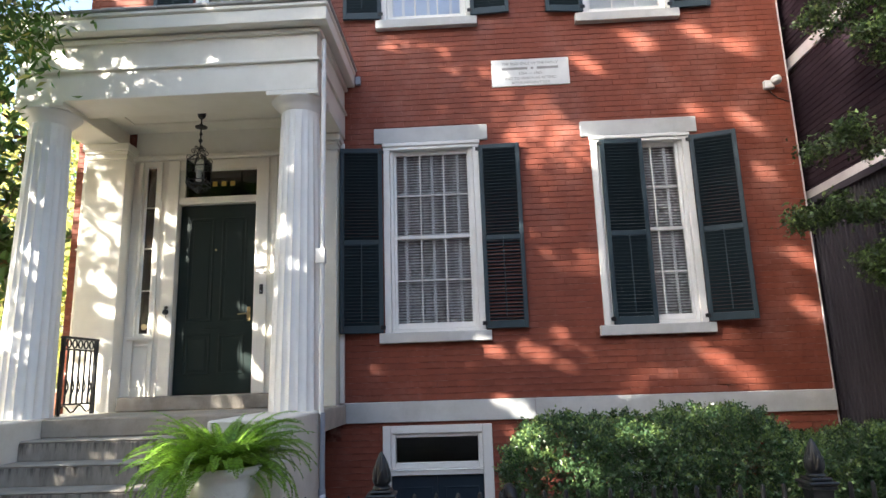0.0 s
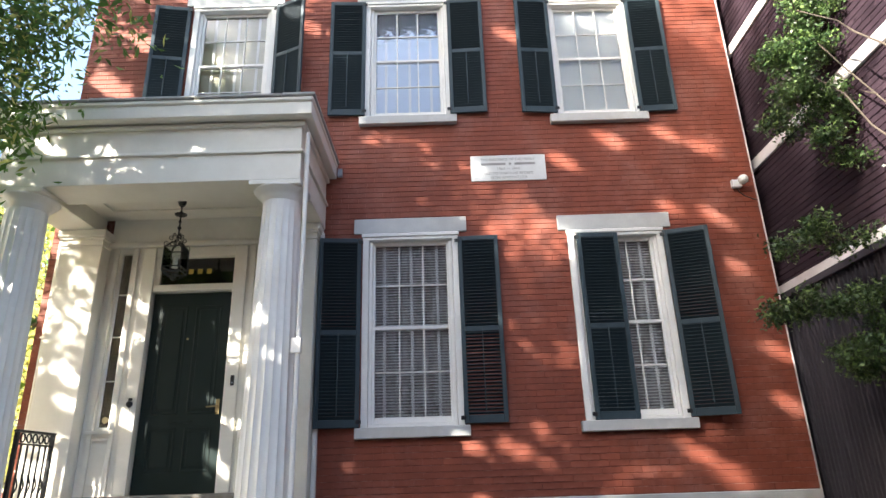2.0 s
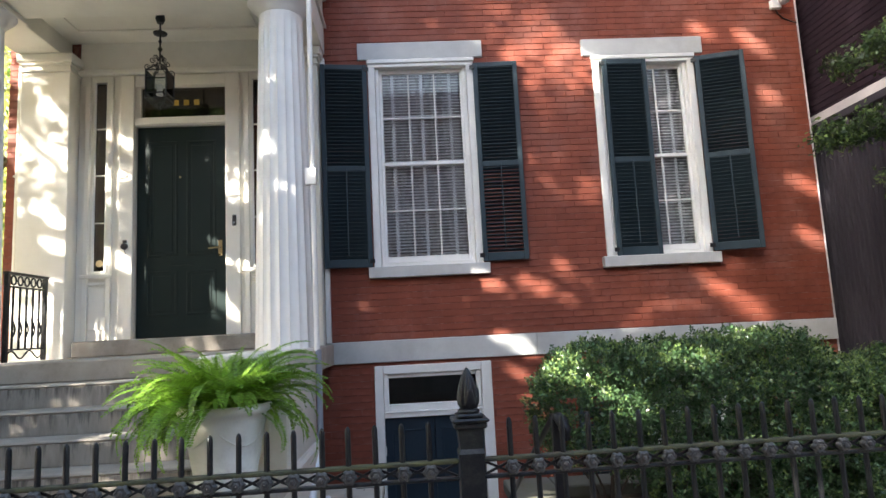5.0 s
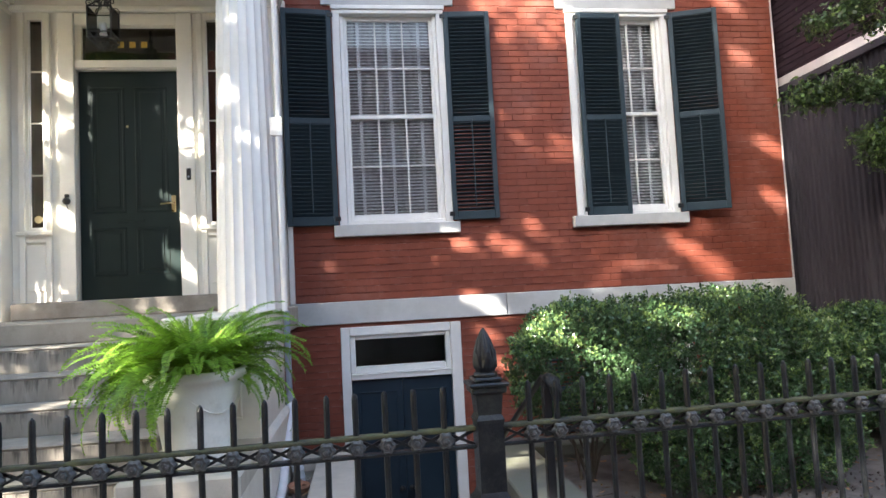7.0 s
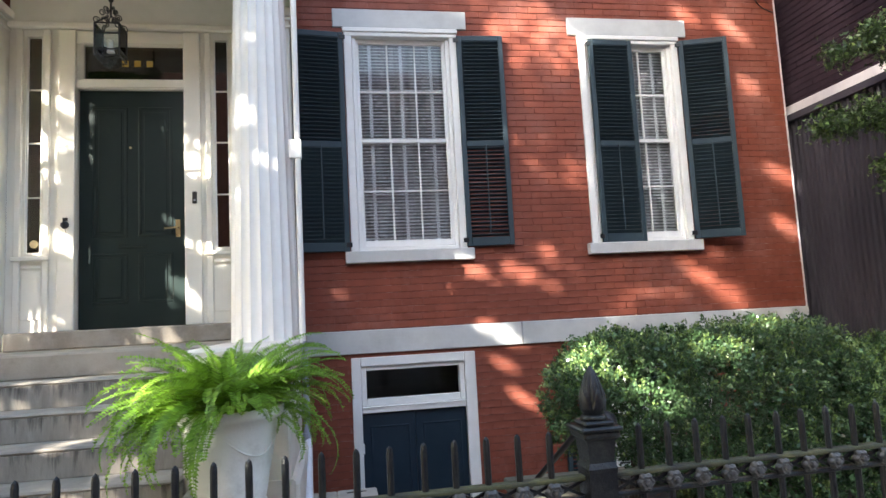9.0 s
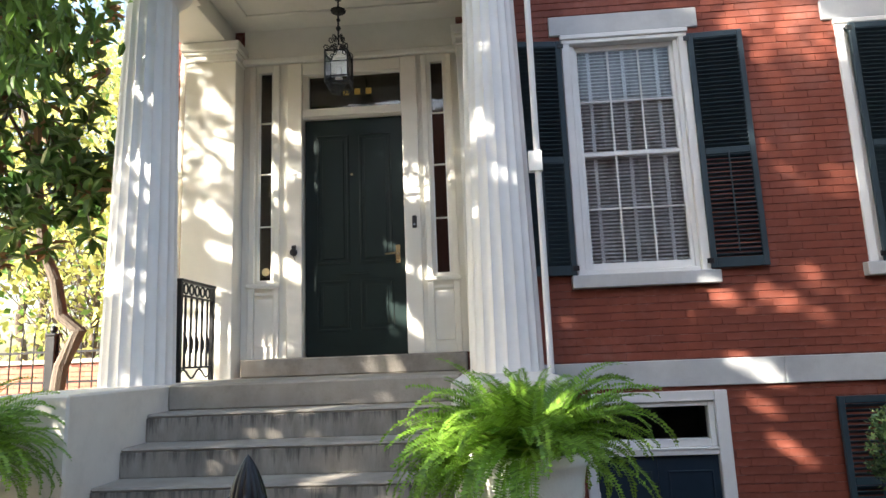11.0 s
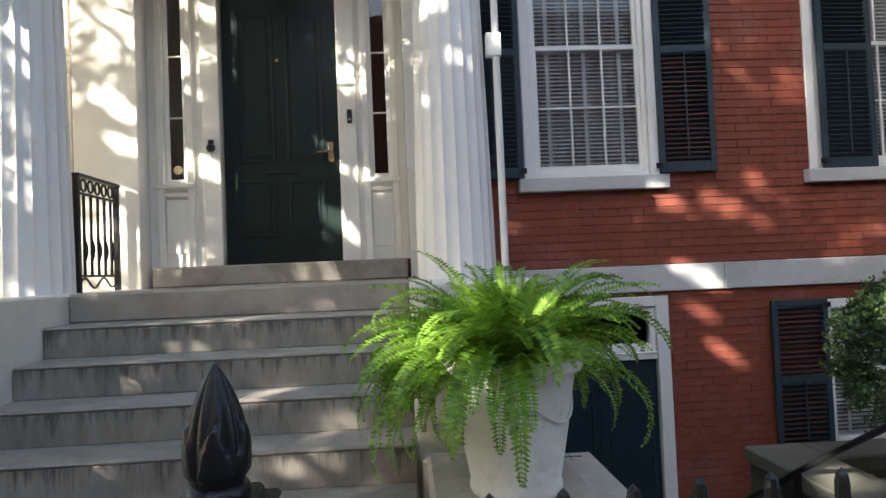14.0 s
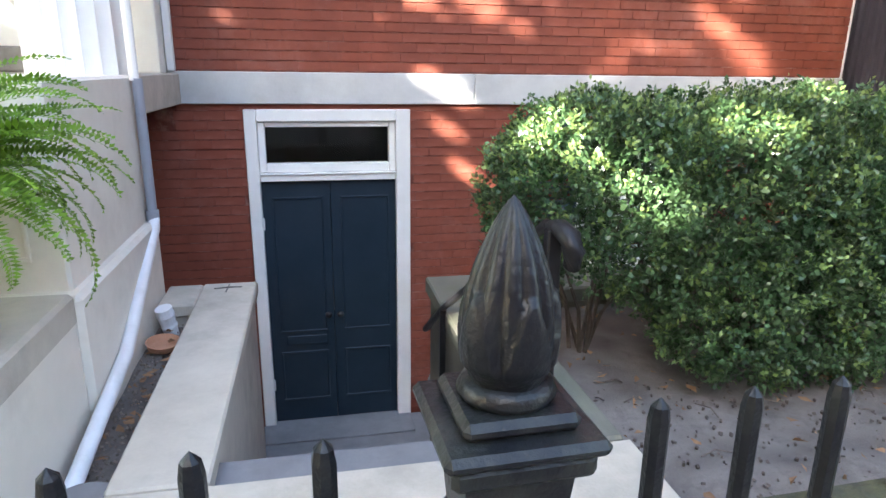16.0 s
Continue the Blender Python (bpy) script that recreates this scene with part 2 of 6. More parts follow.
M_RAILBLK = material("black_handrail", (0.008, 0.008, 0.010), (0.015, 0.015, 0.017), 0.4, 10, 0.2, 120, spec=0.3)
M_ROSETTE = material("grey_cast_iron", (0.035, 0.035, 0.037), (0.10, 0.10, 0.095), 0.5, 30, 0.4, 200)
M_BRASS = material("aged_brass", (0.45, 0.36, 0.20), (0.58, 0.47, 0.28), 0.3, 20, 0.05, 80, metal=1.0)
M_GOLD = material("gold_leaf", (0.55, 0.36, 0.08), (0.65, 0.45, 0.12), 0.35, 20, 0.02, 80, metal=0.6)
M_POT = material("off_white_terracotta", (0.70, 0.68, 0.62), (0.79, 0.77, 0.71), 0.75, 5, 0.3, 90, stain=(0.42, 0.38, 0.32), stain_scale=4, stain_amt=0.6)
M_SOIL = material("garden_soil", (0.115, 0.10, 0.092), (0.21, 0.187, 0.175), 0.95, 16, 0.6, 90, bump_dist=0.008, stain=(0.035, 0.027, 0.023), stain_scale=4, stain_amt=0.7)
M_LAWN = material("yard_earth", (0.16, 0.14, 0.08), (0.24, 0.22, 0.12), 0.95, 3, 0.9, 45, bump_dist=0.02)
M_PAVE = material("brick_and_concrete_pavement", (0.13, 0.115, 0.10), (0.19, 0.17, 0.15), 0.9, 5, 0.4, 80)
M_SLATE = material("grey_slab", (0.17, 0.17, 0.18), (0.24, 0.24, 0.25), 0.75, 5, 0.3, 80, stain=(0.10, 0.10, 0.11))
M_METAL = material("grey_corrugated_cladding", (0.042, 0.038, 0.048), (0.060, 0.054, 0.068), 0.65, 3, 0.1, 60, stain=(0.070, 0.064, 0.075), stain_scale=3, stain_amt=0.5, stretch=(1, 1, 0.25), spec=0.15)
M_BAND = material("pale_band_paint", (0.55, 0.52, 0.53), (0.66, 0.63, 0.64), 0.6, 4, 0.1, 60)
M_PIPE = material("white_pvc_pipe", (0.68, 0.68, 0.70), (0.78, 0.78, 0.80), 0.4, 5, 0.06, 60, stain=(0.5, 0.49, 0.48), stain_scale=6)
M_GREYPIPE = material("grey_painted_pipe", (0.25, 0.27, 0.31), (0.33, 0.35, 0.39), 0.45, 6, 0.1, 60)
M_PLAQUE = material("white_marble_plaque", (0.62, 0.63, 0.62), (0.74, 0.75, 0.74), 0.45, 4, 0.1, 60, stain=(0.5, 0.5, 0.49))
M_LETTER = material("incised_letters", (0.25, 0.25, 0.24), (0.33, 0.33, 0.32), 0.7, 20, 0, 60)
M_BLIND = material("white_blind", (0.85, 0.85, 0.86), (0.91, 0.91, 0.92), 0.55, 4, 0, 40, transl=0.3)
M_CURTAIN = material("grey_net_curtain", (0.30, 0.30, 0.31), (0.58, 0.58, 0.59), 0.9, 6, 0, 40, stretch=(3, 1, 0.25), transl=0.3)
M_SHADE = material("white_paper_shade", (0.86, 0.86, 0.83), (0.92, 0.91, 0.88), 0.8, 5, 0.1, 40, stain=(0.66, 0.64, 0.58), stain_scale=2.5, transl=0.3)
M_CREAMBL = material("cream_roller_blind", (0.55, 0.52, 0.40), (0.66, 0.63, 0.50), 0.7, 5, 0.05, 40, transl=0.3)
# blue-white colour stands in for the sky reflected in the pane
M_BLUESH = material("sky_tinted_blind", (0.55, 0.66, 0.78), (0.66, 0.76, 0.86), 0.7, 2, 0.05, 40, stain=(0.80, 0.84, 0.88), stain_scale=1.2, transl=0.2)
M_ROOM = material("unlit_room", (0.05, 0.05, 0.055), (0.07, 0.07, 0.075), 0.9, 2, 0, 40)
M_BARK = material("grey_brown_bark", (0.075, 0.056, 0.043), (0.15, 0.118, 0.09), 0.9, 18, 0.8, 90, bump_dist=0.01, stretch=(1, 1, 0.3))
M_STEM = material("dark_twig_bark", (0.05, 0.038, 0.03), (0.10, 0.08, 0.06), 0.9, 18, 0.3, 90)
M_LEAF = material("willow_oak_leaf", (0.075, 0.165, 0.03), (0.15, 0.25, 0.052), 0.5, 2, 0, 40, vary=0.35, island=True, transl=0.45)
M_MAGLEAF = material("magnolia_leaf", (0.05, 0.125, 0.028), (0.105, 0.19, 0.046), 0.32, 2, 0, 40, vary=0.4, island=True, transl=0.25)
M_MAGBROWN = material("magnolia_leaf_underside", (0.16, 0.085, 0.03), (0.22, 0.12, 0.045), 0.6, 2, 0, 40, vary=0.3, island=True)
# leaf colour raised so that the foliage reads as sunlit
M_FAR = material("sunlit_yellow_green_leaf", (0.40, 0.44, 0.10), (0.62, 0.58, 0.20), 0.6, 0.5, 0, 40, vary=0.4, island=True, transl=0.5)
M_BOX = material("boxwood_leaf", (0.042, 0.096, 0.037), (0.086, 0.152, 0.064), 0.30, 5, 0, 40, vary=0.45, island=True, transl=0.25)
# one pale colour for new growth and for tips that catch the sun
M_BOXTIP = material("boxwood_new_sunlit_tip", (0.145, 0.23, 0.068), (0.24, 0.34, 0.115), 0.32, 5, 0, 40, vary=0.3, island=True, transl=0.3)
M_HOLLY = material("small_dark_leaf", (0.03, 0.07, 0.022), (0.075, 0.12, 0.04), 0.33, 3, 0, 40, vary=0.4, island=True, transl=0.25)
M_FERN = material("fern_frond", (0.14, 0.28, 0.03), (0.27, 0.44, 0.06), 0.40, 3, 0, 40, vary=0.4, island=True, transl=0.5)
M_LITTER = material("dry_leaf", (0.19, 0.085, 0.035), (0.34, 0.20, 0.10), 0.8, 20, 0, 60, vary=0.4, island=True)
M_PEBBLE = material("bed_gravel", (0.12, 0.095, 0.08), (0.26, 0.22, 0.185), 0.85, 30, 0.2, 90, vary=0.35, island=True)
M_CRUMB = material("soil_crumb", (0.06, 0.048, 0.040), (0.13, 0.105, 0.088), 0.92, 30, 0.2, 90, vary=0.3, island=True)
# mossy render, its colour also darkened for the shade inside the well
M_WELL = material("shaded_mossy_render", (0.09, 0.085, 0.07), (0.16, 0.15, 0.12), 0.85, 5, 0.3, 80, stain=(0.05, 0.055, 0.04), stain_amt=0.6)
M_TERRA = material("terracotta", (0.40, 0.19, 0.11), (0.5, 0.26, 0.16), 0.8, 9, 0.2, 80)
M_PLASTIC = material("white_plastic", (0.7, 0.7, 0.7), (0.76, 0.76, 0.76), 0.35, 9, 0, 80)
M_BLACK = material("black_plastic", (0.012, 0.012, 0.013), (0.018, 0.018, 0.02), 0.3, 9, 0, 80)
M_STICKER = material("ochre_sticker", (0.55, 0.42, 0.22), (0.62, 0.5, 0.28), 0.5, 60, 0, 80)
M_ROOF = material("grey_roof", (0.12, 0.12, 0.13), (0.18, 0.18, 0.19), 0.8, 4, 0.2, 60)
M_CANDLE = material("frosted_candle", (0.6, 0.58, 0.52), (0.7, 0.68, 0.62), 0.5, 9, 0, 80)


def glass(name, tint, rough=0.02, clear=0.75):
    m = bpy.data.materials.new(name)
    m.use_nodes = True
    nt = m.node_tree
    nt.nodes.remove(nt.nodes["Principled BSDF"])
    tr, gl, mix = nt.nodes.new("ShaderNodeBsdfTransparent"), nt.nodes.new("ShaderNodeBsdfGlossy"), nt.nodes.new("ShaderNodeMixShader")
    fr = nt.nodes.new("ShaderNodeFresnel")
    fr.inputs[0].default_value = clear
    ns, bp = nt.nodes.new("ShaderNodeTexNoise"), nt.nodes.new("ShaderNodeBump")
    ns.inputs["Scale"].default_value = 2.2
    bp.inputs["Strength"].default_value, bp.inputs["Distance"].default_value = 0.12, 0.01
    nt.links.new(ns.outputs[0], bp.inputs["Height"])
    nt.links.new(bp.outputs[0], gl.inputs["Normal"])
    tr.inputs[0].default_value = (*tint, 1)
    gl.inputs["Roughness"].default_value = rough
    nt.links.new(fr.outputs[0], mix.inputs[0])
    nt.links.new(tr.outputs[0], mix.inputs[1])
    nt.links.new(gl.outputs[0], mix.inputs[2])
    nt.links.new(mix.outputs[0], nt.nodes["Material Output"].inputs[0])
    return m


M_GLASS = glass("window_glass", (0.92, 0.94, 0.95), 0.02, 1.38)
M_GLASS_UP = glass("old_window_glass", (0.92, 0.95, 1.0), 0.03, 1.6)
M_DARKGLASS = glass("dark_entry_glass", (0.42, 0.37, 0.34), 0.04, 1.7)

# ---------------------------------------------------------------- plan
FY = 6.85                      # brick face of the house
HX0, HX1 = -4.33, 4.03         # its ends
HTOP, PIT = 9.6, -1.12         # wall top, floor of the sunk area
PORCH_Z = 1.583

# windows: centre x, sill top z, lintel top z, opening half width, name
LOWER = [(-0.118, 2.33, 4.53, 4.715), (2.272, 2.335, 4.505, 4.69)]
UPPER = [(-2.44, 6.09, 7.92, 8.10), (-0.128, 6.088, 7.90, 8.08), (2.265, 6.045, 7.85, 8.03)]
HW = 0.557                     # half width of a window's casing
DOOR = (-3.60, -1.64, 1.735, 4.80)
BDOOR = (-0.715, 0.448, PIT, 1.35)
BWIN = (1.75, 2.85, 0.05, 1.26)
HOLES = [(c - HW, c + HW, z0, z1) for c, z0, z1, _ in LOWER + UPPER] + [DOOR, BDOOR, BWIN]
# brickwork keeps clear of lintels and sills as well
NOBRICK = [(c - HW - 0.0, c + HW, z0, z1) for c, z0, z1, _ in LOWER + UPPER]
NOBRICK += [(c - 0.66, c + 0.66, z1, zt) for c, z0, z1, zt in LOWER + UPPER]
NOBRICK += [(c - 0.612, c + 0.612, z0 - 0.11, z0) for c, z0, z1, _ in LOWER + UPPER]
NOBRICK += [(-4.10, -1.17, 1.2, 5.50), BDOOR, BWIN, (-1.19, HX1, 1.385, 1.60)]


def brick_rows(x0, x1, z0, z1, holes, course=0.0665, length=0.205, head=0.0012, bed=0.0065, seed=1):
    """Rectangles (xa, xb, za, zb) of running-bond bricks that keep clear of the openings."""
    rr = random.Random(seed)
    out = []
    rows = int((z1 - z0) / course)
    for k in range(rows):
        za, zb = z0 + k * course, z0 + (k + 1) * course
        zc = (za + zb) / 2
        spans = [(x0, x1)]
        for h in holes:
            if h[2] < zc < h[3]:
                ns = []
                for a, b in spans:
                    if h[1] <= a or h[0] >= b:
                        ns.append((a, b))
                        continue
                    if h[0] > a:
                        ns.append((a, h[0]))
                    if h[1] < b:
                        ns.append((h[1], b))
                spans = ns
        off = (0.5 if k % 2 else 0.0) * length + rr.uniform(-0.012, 0.012)
        for a, b in spans:
            x = x0 - length + off % length
            while x < b:
                xa, xb = max(x, a), min(x + length, b)
                if xb - xa > 0.03:
                    out.append((xa + head / 2, xb - head / 2, za + bed / 2, zb - bed / 2))
                x += length
    return out


def brick_geo(geo, xa, xb, za, zb, y, depth, rr, flip=None):
    """One brick with a slightly worn face: chamfered front, open back."""
    c, e = 0.0022, 0.0008
    yo = y + rr.uniform(-0.0018, 0.0018)
    j = lambda: rr.uniform(-0.0012, 0.0012)
    v = [(xa, y + depth, za), (xb, y + depth, za), (xb, y + depth, zb), (xa, y + depth, zb),
         (xa + j(), yo + c, za + j()), (xb + j(), yo + c, za + j()), (xb + j(), yo + c, zb + j()), (xa + j(), yo + c, zb + j()),
         (xa + e, yo, za + c), (xb - e, yo, za + c), (xb - e, yo, zb - c), (xa + e, yo, zb - c)]
    f = [(0, 1, 5, 4), (1, 2, 6, 5), (2, 3, 7, 6), (3, 0, 4, 7), (4, 5, 9, 8), (5, 6, 10, 9), (6, 7, 11, 10), (7, 4, 8, 11), (8, 9, 10, 11)]
    if flip is not None:
        v = [tuple(flip @ Vector(p)) for p in v]
    geo.add(v, f)


# ---------------------------------------------------------------- ground
g = Geo()
S = 400.0
xs, ys = [-S, -6.2, -4.33, -1.06, HX1 + 0.1, S], [-S, 2.55, 3.80, 3.95, FY, 16, S]
for i in range(len(xs) - 1):
    for j in range(len(ys) - 1):
        if -1.1 < (xs[i] + xs[i + 1]) / 2 < 4.1 and 3.81 < (ys[j] + ys[j + 1]) / 2 < 16.0:
            continue
        if -4.4 < (xs[i] + xs[i + 1]) / 2 < 4.1 and FY < (ys[j] + ys[j + 1]) / 2 < 16:
            continue
        g.add([(xs[i], ys[j], 0), (xs[i + 1], ys[j], 0), (xs[i + 1], ys[j + 1], 0), (xs[i], ys[j + 1], 0)], [(0, 1, 2, 3)])
tagged(part("ground", g, M_PAVE), "grey concrete ground around the house", "ground", kind="structure")
g = Geo().box(-1.36, HX1 + 0.1, 3.9, FY + 0.2, PIT - 0.1, PIT)
tagged(part("area_floor", g, M_SLATE), "grey stone floor of the sunk area by the basement door", "floor", kind="structure")


def bumpy(x0, x1, y0, y1, z, n, m, amp, seed, skirt=0.5):
    gg = Geo()
    v, f = [], []
    for j in range(m + 1):
        for i in range(n + 1):
            x, y = x0 + (x1 - x0) * i / n, y0 + (y1 - y0) * j / m
            v.append((x, y, z + amp * noise.fractal(Vector((x * 1.7 + seed, y * 1.7, 0)), 0.8, 2.0, 5)))
    for j in range(m):
        for i in range(n):
            a = j * (n + 1) + i
            f.append((a, a + 1, a + n + 2, a + n + 1))
    gg.add(v, f)
    gg.box(x0, x1, y0, y1, z - skirt, z - 2 * amp)
    return gg


tagged(part("garden_bed", bumpy(0.66, 4.05, 2.92, 5.32, 0.36, 90, 60, 0.035, 3.0), M_SOIL, smooth=True), "bare brown garden soil with fallen leaves", "soil", kind="structure")
tagged(part("gravel_bed", bumpy(-1.05, -0.85, 3.60, 5.38, 0.36, 14, 70, 0.02, 9.0, 0.4), M_SOIL, smooth=True), "narrow bed of soil and gravel beside the steps", "soil", kind="structure")
tagged(part("side_yard", bumpy(-16, -4.36, 6.2, 10.0, 0.95, 50, 20, 0.06, 5.0, 0.95), M_LAWN, smooth=True), "raised side yard of bare earth", "ground", kind="structure")

# added slab, never in view: cuts low sky light and darkens window reflections
g = Geo().box(-45, 45, -19, -18, 0, 14)
tagged(part("backdrop", g, M_YARDBRICK), "unseen plain brick slab added across the street to block low sky", "backdrop", kind="structure")
# ---------------------------------------------------------------- house walls
wall = tagged(part("wall_front", Geo().grid_wall(HX0, HX1, PIT - 0.1, HTOP, FY + 0.0065, FY + 0.30, HOLES), M_MORTAR),
              "red painted brick front wall with dark joints", "wall", kind="structure")
g = Geo().box(HX0, HX0 + 0.3, FY + 0.30, 16, -0.2, HTOP)
tagged(part("wall_west", g, M_BRICK), "red brick side wall of the house", "wall", kind="structure")
g = Geo().box(HX1 - 0.3, HX1, FY + 0.30, 16, -1.2, HTOP)
tagged(part("wall_east", g, M_BRICK), "red brick party wall of the house", "wall", kind="structure")
# added rooms behind the glass; their near-black colour stands for lack of light
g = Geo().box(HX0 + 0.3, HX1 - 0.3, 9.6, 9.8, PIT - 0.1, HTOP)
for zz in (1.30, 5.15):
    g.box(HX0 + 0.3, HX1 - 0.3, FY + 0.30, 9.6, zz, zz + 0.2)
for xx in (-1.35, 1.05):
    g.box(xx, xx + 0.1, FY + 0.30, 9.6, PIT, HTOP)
tagged(part("wall_inner", g, M_ROOM), "unseen inner walls and floors, coloured dark for the unlit rooms", "wall", kind="structure")
g = Geo().box(HX0 - 0.12, HX1 + 0.02, FY - 0.25, 16.2, HTOP, HTOP + 0.25, 0.02)
tagged(part("roof", g, M_ROOF), "plain grey roof slab of the house", "roof", kind="structure")

# ---------------------------------------------------------------- neighbour to the east
NX = 4.16
nb = thing("neighbour_building", "plum painted brick building with pale bands above ribbed cladding", "building")
part("wall", Geo().box(NX + 0.012, NX + 6, 2.9, 9.0, -1.2, 11), M_PURPLE_J, nb)
flipm = Matrix.Translation((NX, 0, 0)) @ Matrix.Rotation(radians(-90), 4, "Z")
gb, rr = Geo(), random.Random(5)
for q in brick_rows(-8.2, -3.2, 3.76, 9.5, [(-9, 0, 5.27, 5.41), (-9, 0, 6.95, 7.09)], seed=4):
    brick_geo(gb, *q, 0.0, 0.012, rr, flipm)
tagged(part("brickwork", gb, M_PURPLE, nb, "plum painted bricks in running bond"), kind="stuff")
for z in (3.68, 5.27, 6.95):
    part("band", Geo().box(NX - 0.03, NX + 0.012, 3.0, 8.4, z, z + (0.10 if z < 4 else 0.14), 0.004), M_BAND, nb, "pale painted band")
g = Geo()
y, k = 3.0, 0
pts = []
while y < 8.3:
    pts += [(NX + 0.005, y), (NX + 0.005, y + 0.030), (NX - 0.022, y + 0.038), (NX - 0.022, y + 0.062)]
    y += 0.07
v = [(p[0], p[1], z) for z in (-0.2, 3.66) for p in pts]
n = len(pts)
g.add(v, [(i + 1, i, n + i, n + i + 1) for i in range(n - 1)])
part("cladding", g, M_METAL, nb, "grey ribbed metal cladding")
part("corner_band", Geo().box(NX - 0.03, NX + 0.012, 7.04, 7.40, 7.09, 10.6, 0.004), M_BAND, nb, "pale painted corner band")
part("fascia", Geo().box(NX - 0.06, NX + 0.0, 3.0, 8.4, 3.60, 3.675, 0.004), M_METAL, nb, "dark shadow trim under the band")
tagged(part("corner_strip", Geo().box(HX1 - 0.002, HX1 + 0.012, FY - 0.012, FY + 0.02, 1.2, HTOP, 0.004), M_BAND), "thin pale strip at the wall's corner", "trim", kind="structure")

# ---------------------------------------------------------------- stone dressings
belt = thing("belt_course", "pale grey stone belt course above the basement", "trim", kind="structure")
part("slab", Geo().box(-1.19, 0.918, FY - 0.035, FY + 0.008, 1.385, 1.60, 0.006), M_STONE, belt)
part("slab", Geo().box(0.922, HX1, FY - 0.035, FY + 0.008, 1.385, 1.60, 0.006), M_STONE, belt)

# ---------------------------------------------------------------- windows
SLATS = {}


def blind(c, y, z0, z1, w, mat, name="window_blind", label="white slatted blind with three wide tapes", pitch=0.033, tapes=(-0.30, 0.0, 0.30)):
    t = thing(name, label, "blind", (c, y, z0))
    key = (round(w, 3), mat.name)
    if key not in SLATS:
        SLATS[key] = Geo().box(-w, w, -0.0125, 0.0125, -0.0012, 0.0012, m=pose(0, 0, 0, 42)).mesh("slat")
    n = int((z1 - z0) / pitch)
    for k in range(n):
        part("slat", SLATS[key], mat, t, at=(R.uniform(-0.001, 0.001), 0, k * pitch + 0.02))
    for x in tapes:
        part("tape", Geo().box(x - 0.016, x + 0.016, -0.022, -0.020, 0, z1 - z0), mat, t)
    part("head_rail", Geo().box(-w, w, -0.02, 0.02, z1 - z0 - 0.03, z1 - z0, 0.004), mat, t)
    return t


def window(num, c, z0, z1, zt, pane_mat, upper=False):
    """A six-over-six sash window with casing, stone sill and lintel."""
    t = thing(f"window_{num}", "white painted six-over-six sash window with stone sill and lintel", "window", (c, FY, z0), kind="structure")
    h = z1 - z0
    part("lintel", Geo().box(-0.66, 0.66, -0.022, 0.03, h, zt - z0, 0.005), M_STONE, t, "pale stone lintel")
    part("window_sill", Geo().box(-0.612, 0.612, -0.075, 0.10, -0.11, 0, 0.006), M_STONE, t, "pale stone sill")
    fr = Geo()
    fr.box(-HW, -HW + 0.075, -0.012, 0.16, 0, h - 0.065, 0.006).box(HW - 0.075, HW, -0.012, 0.16, 0, h - 0.065, 0.006)
    fr.box(-HW - 0.01, HW + 0.01, -0.030, 0.16, h - 0.045, h, 0.006).box(-HW, HW, -0.016, 0.16, h - 0.085, h - 0.047, 0.005)
    fr.box(-HW + 0.077, -HW + 0.115, 0.025, 0.15, 0.04, h - 0.09, 0.004).box(HW - 0.115, HW - 0.077, 0.025, 0.15, 0.04, h - 0.09, 0.004)
    fr.box(-HW + 0.077, HW - 0.077, 0.02, 0.16, 0, 0.042, 0.005)
    part("window_frame", fr, M_WHITE, t)
    gw, gz0, gz1 = 0.442, 0.045, h - 0.088
    mid = (gz0 + gz1) / 2
    for low, (a, b, y) in enumerate(((mid - 0.02, gz1, 0.062), (gz0, mid + 0.02, 0.042))):
        st = 0.030
        s = Geo()
        s.box(-gw, -gw + st, y, y + 0.035, a, b, 0.003).box(gw - st, gw, y, y + 0.035, a, b, 0.003)
        s.box(-gw + st, gw - st, y, y + 0.035, b - (0.036 if low else 0.045), b, 0.003)
        s.box(-gw + st, gw - st, y, y + 0.035, a, a + (0.062 if low else 0.036), 0.003)
        sash = part("sash", s, M_WHITE, t)
        ia, ib = a + (0.062 if low else 0.036), b - (0.036 if low else 0.045)
        w3 = (2 * gw - 2 * st) / 3
        for k in (1, 2):
            x = -gw + st + k * w3
            part("glazing_bar", Geo().box(x - 0.008, x + 0.008, y + 0.003, y + 0.03, ia, ib, 0.003), M_WHITE, sash)
        zm = (ia + ib) / 2
        part("glazing_bar", Geo().box(-gw + st, gw - st, y + 0.005, y + 0.028, zm - 0.008, zm + 0.008, 0.003), M_WHITE, sash)
        for i in range(3):
            for j in range(2):
                xa, za = -gw + st + i * w3, (ia, zm)[j]
                zb = (zm, ib)[j]
                p = part("pane", Geo().box(xa + 0.006, xa + w3 - 0.006, y + 0.015, y + 0.018, za + 0.006, zb - 0.006), pane_mat, sash,
                         at=pose(0, 0, 0, 0, 0, 0))
                p.visible_shadow = False
    return t


SLAT_MESH = {}


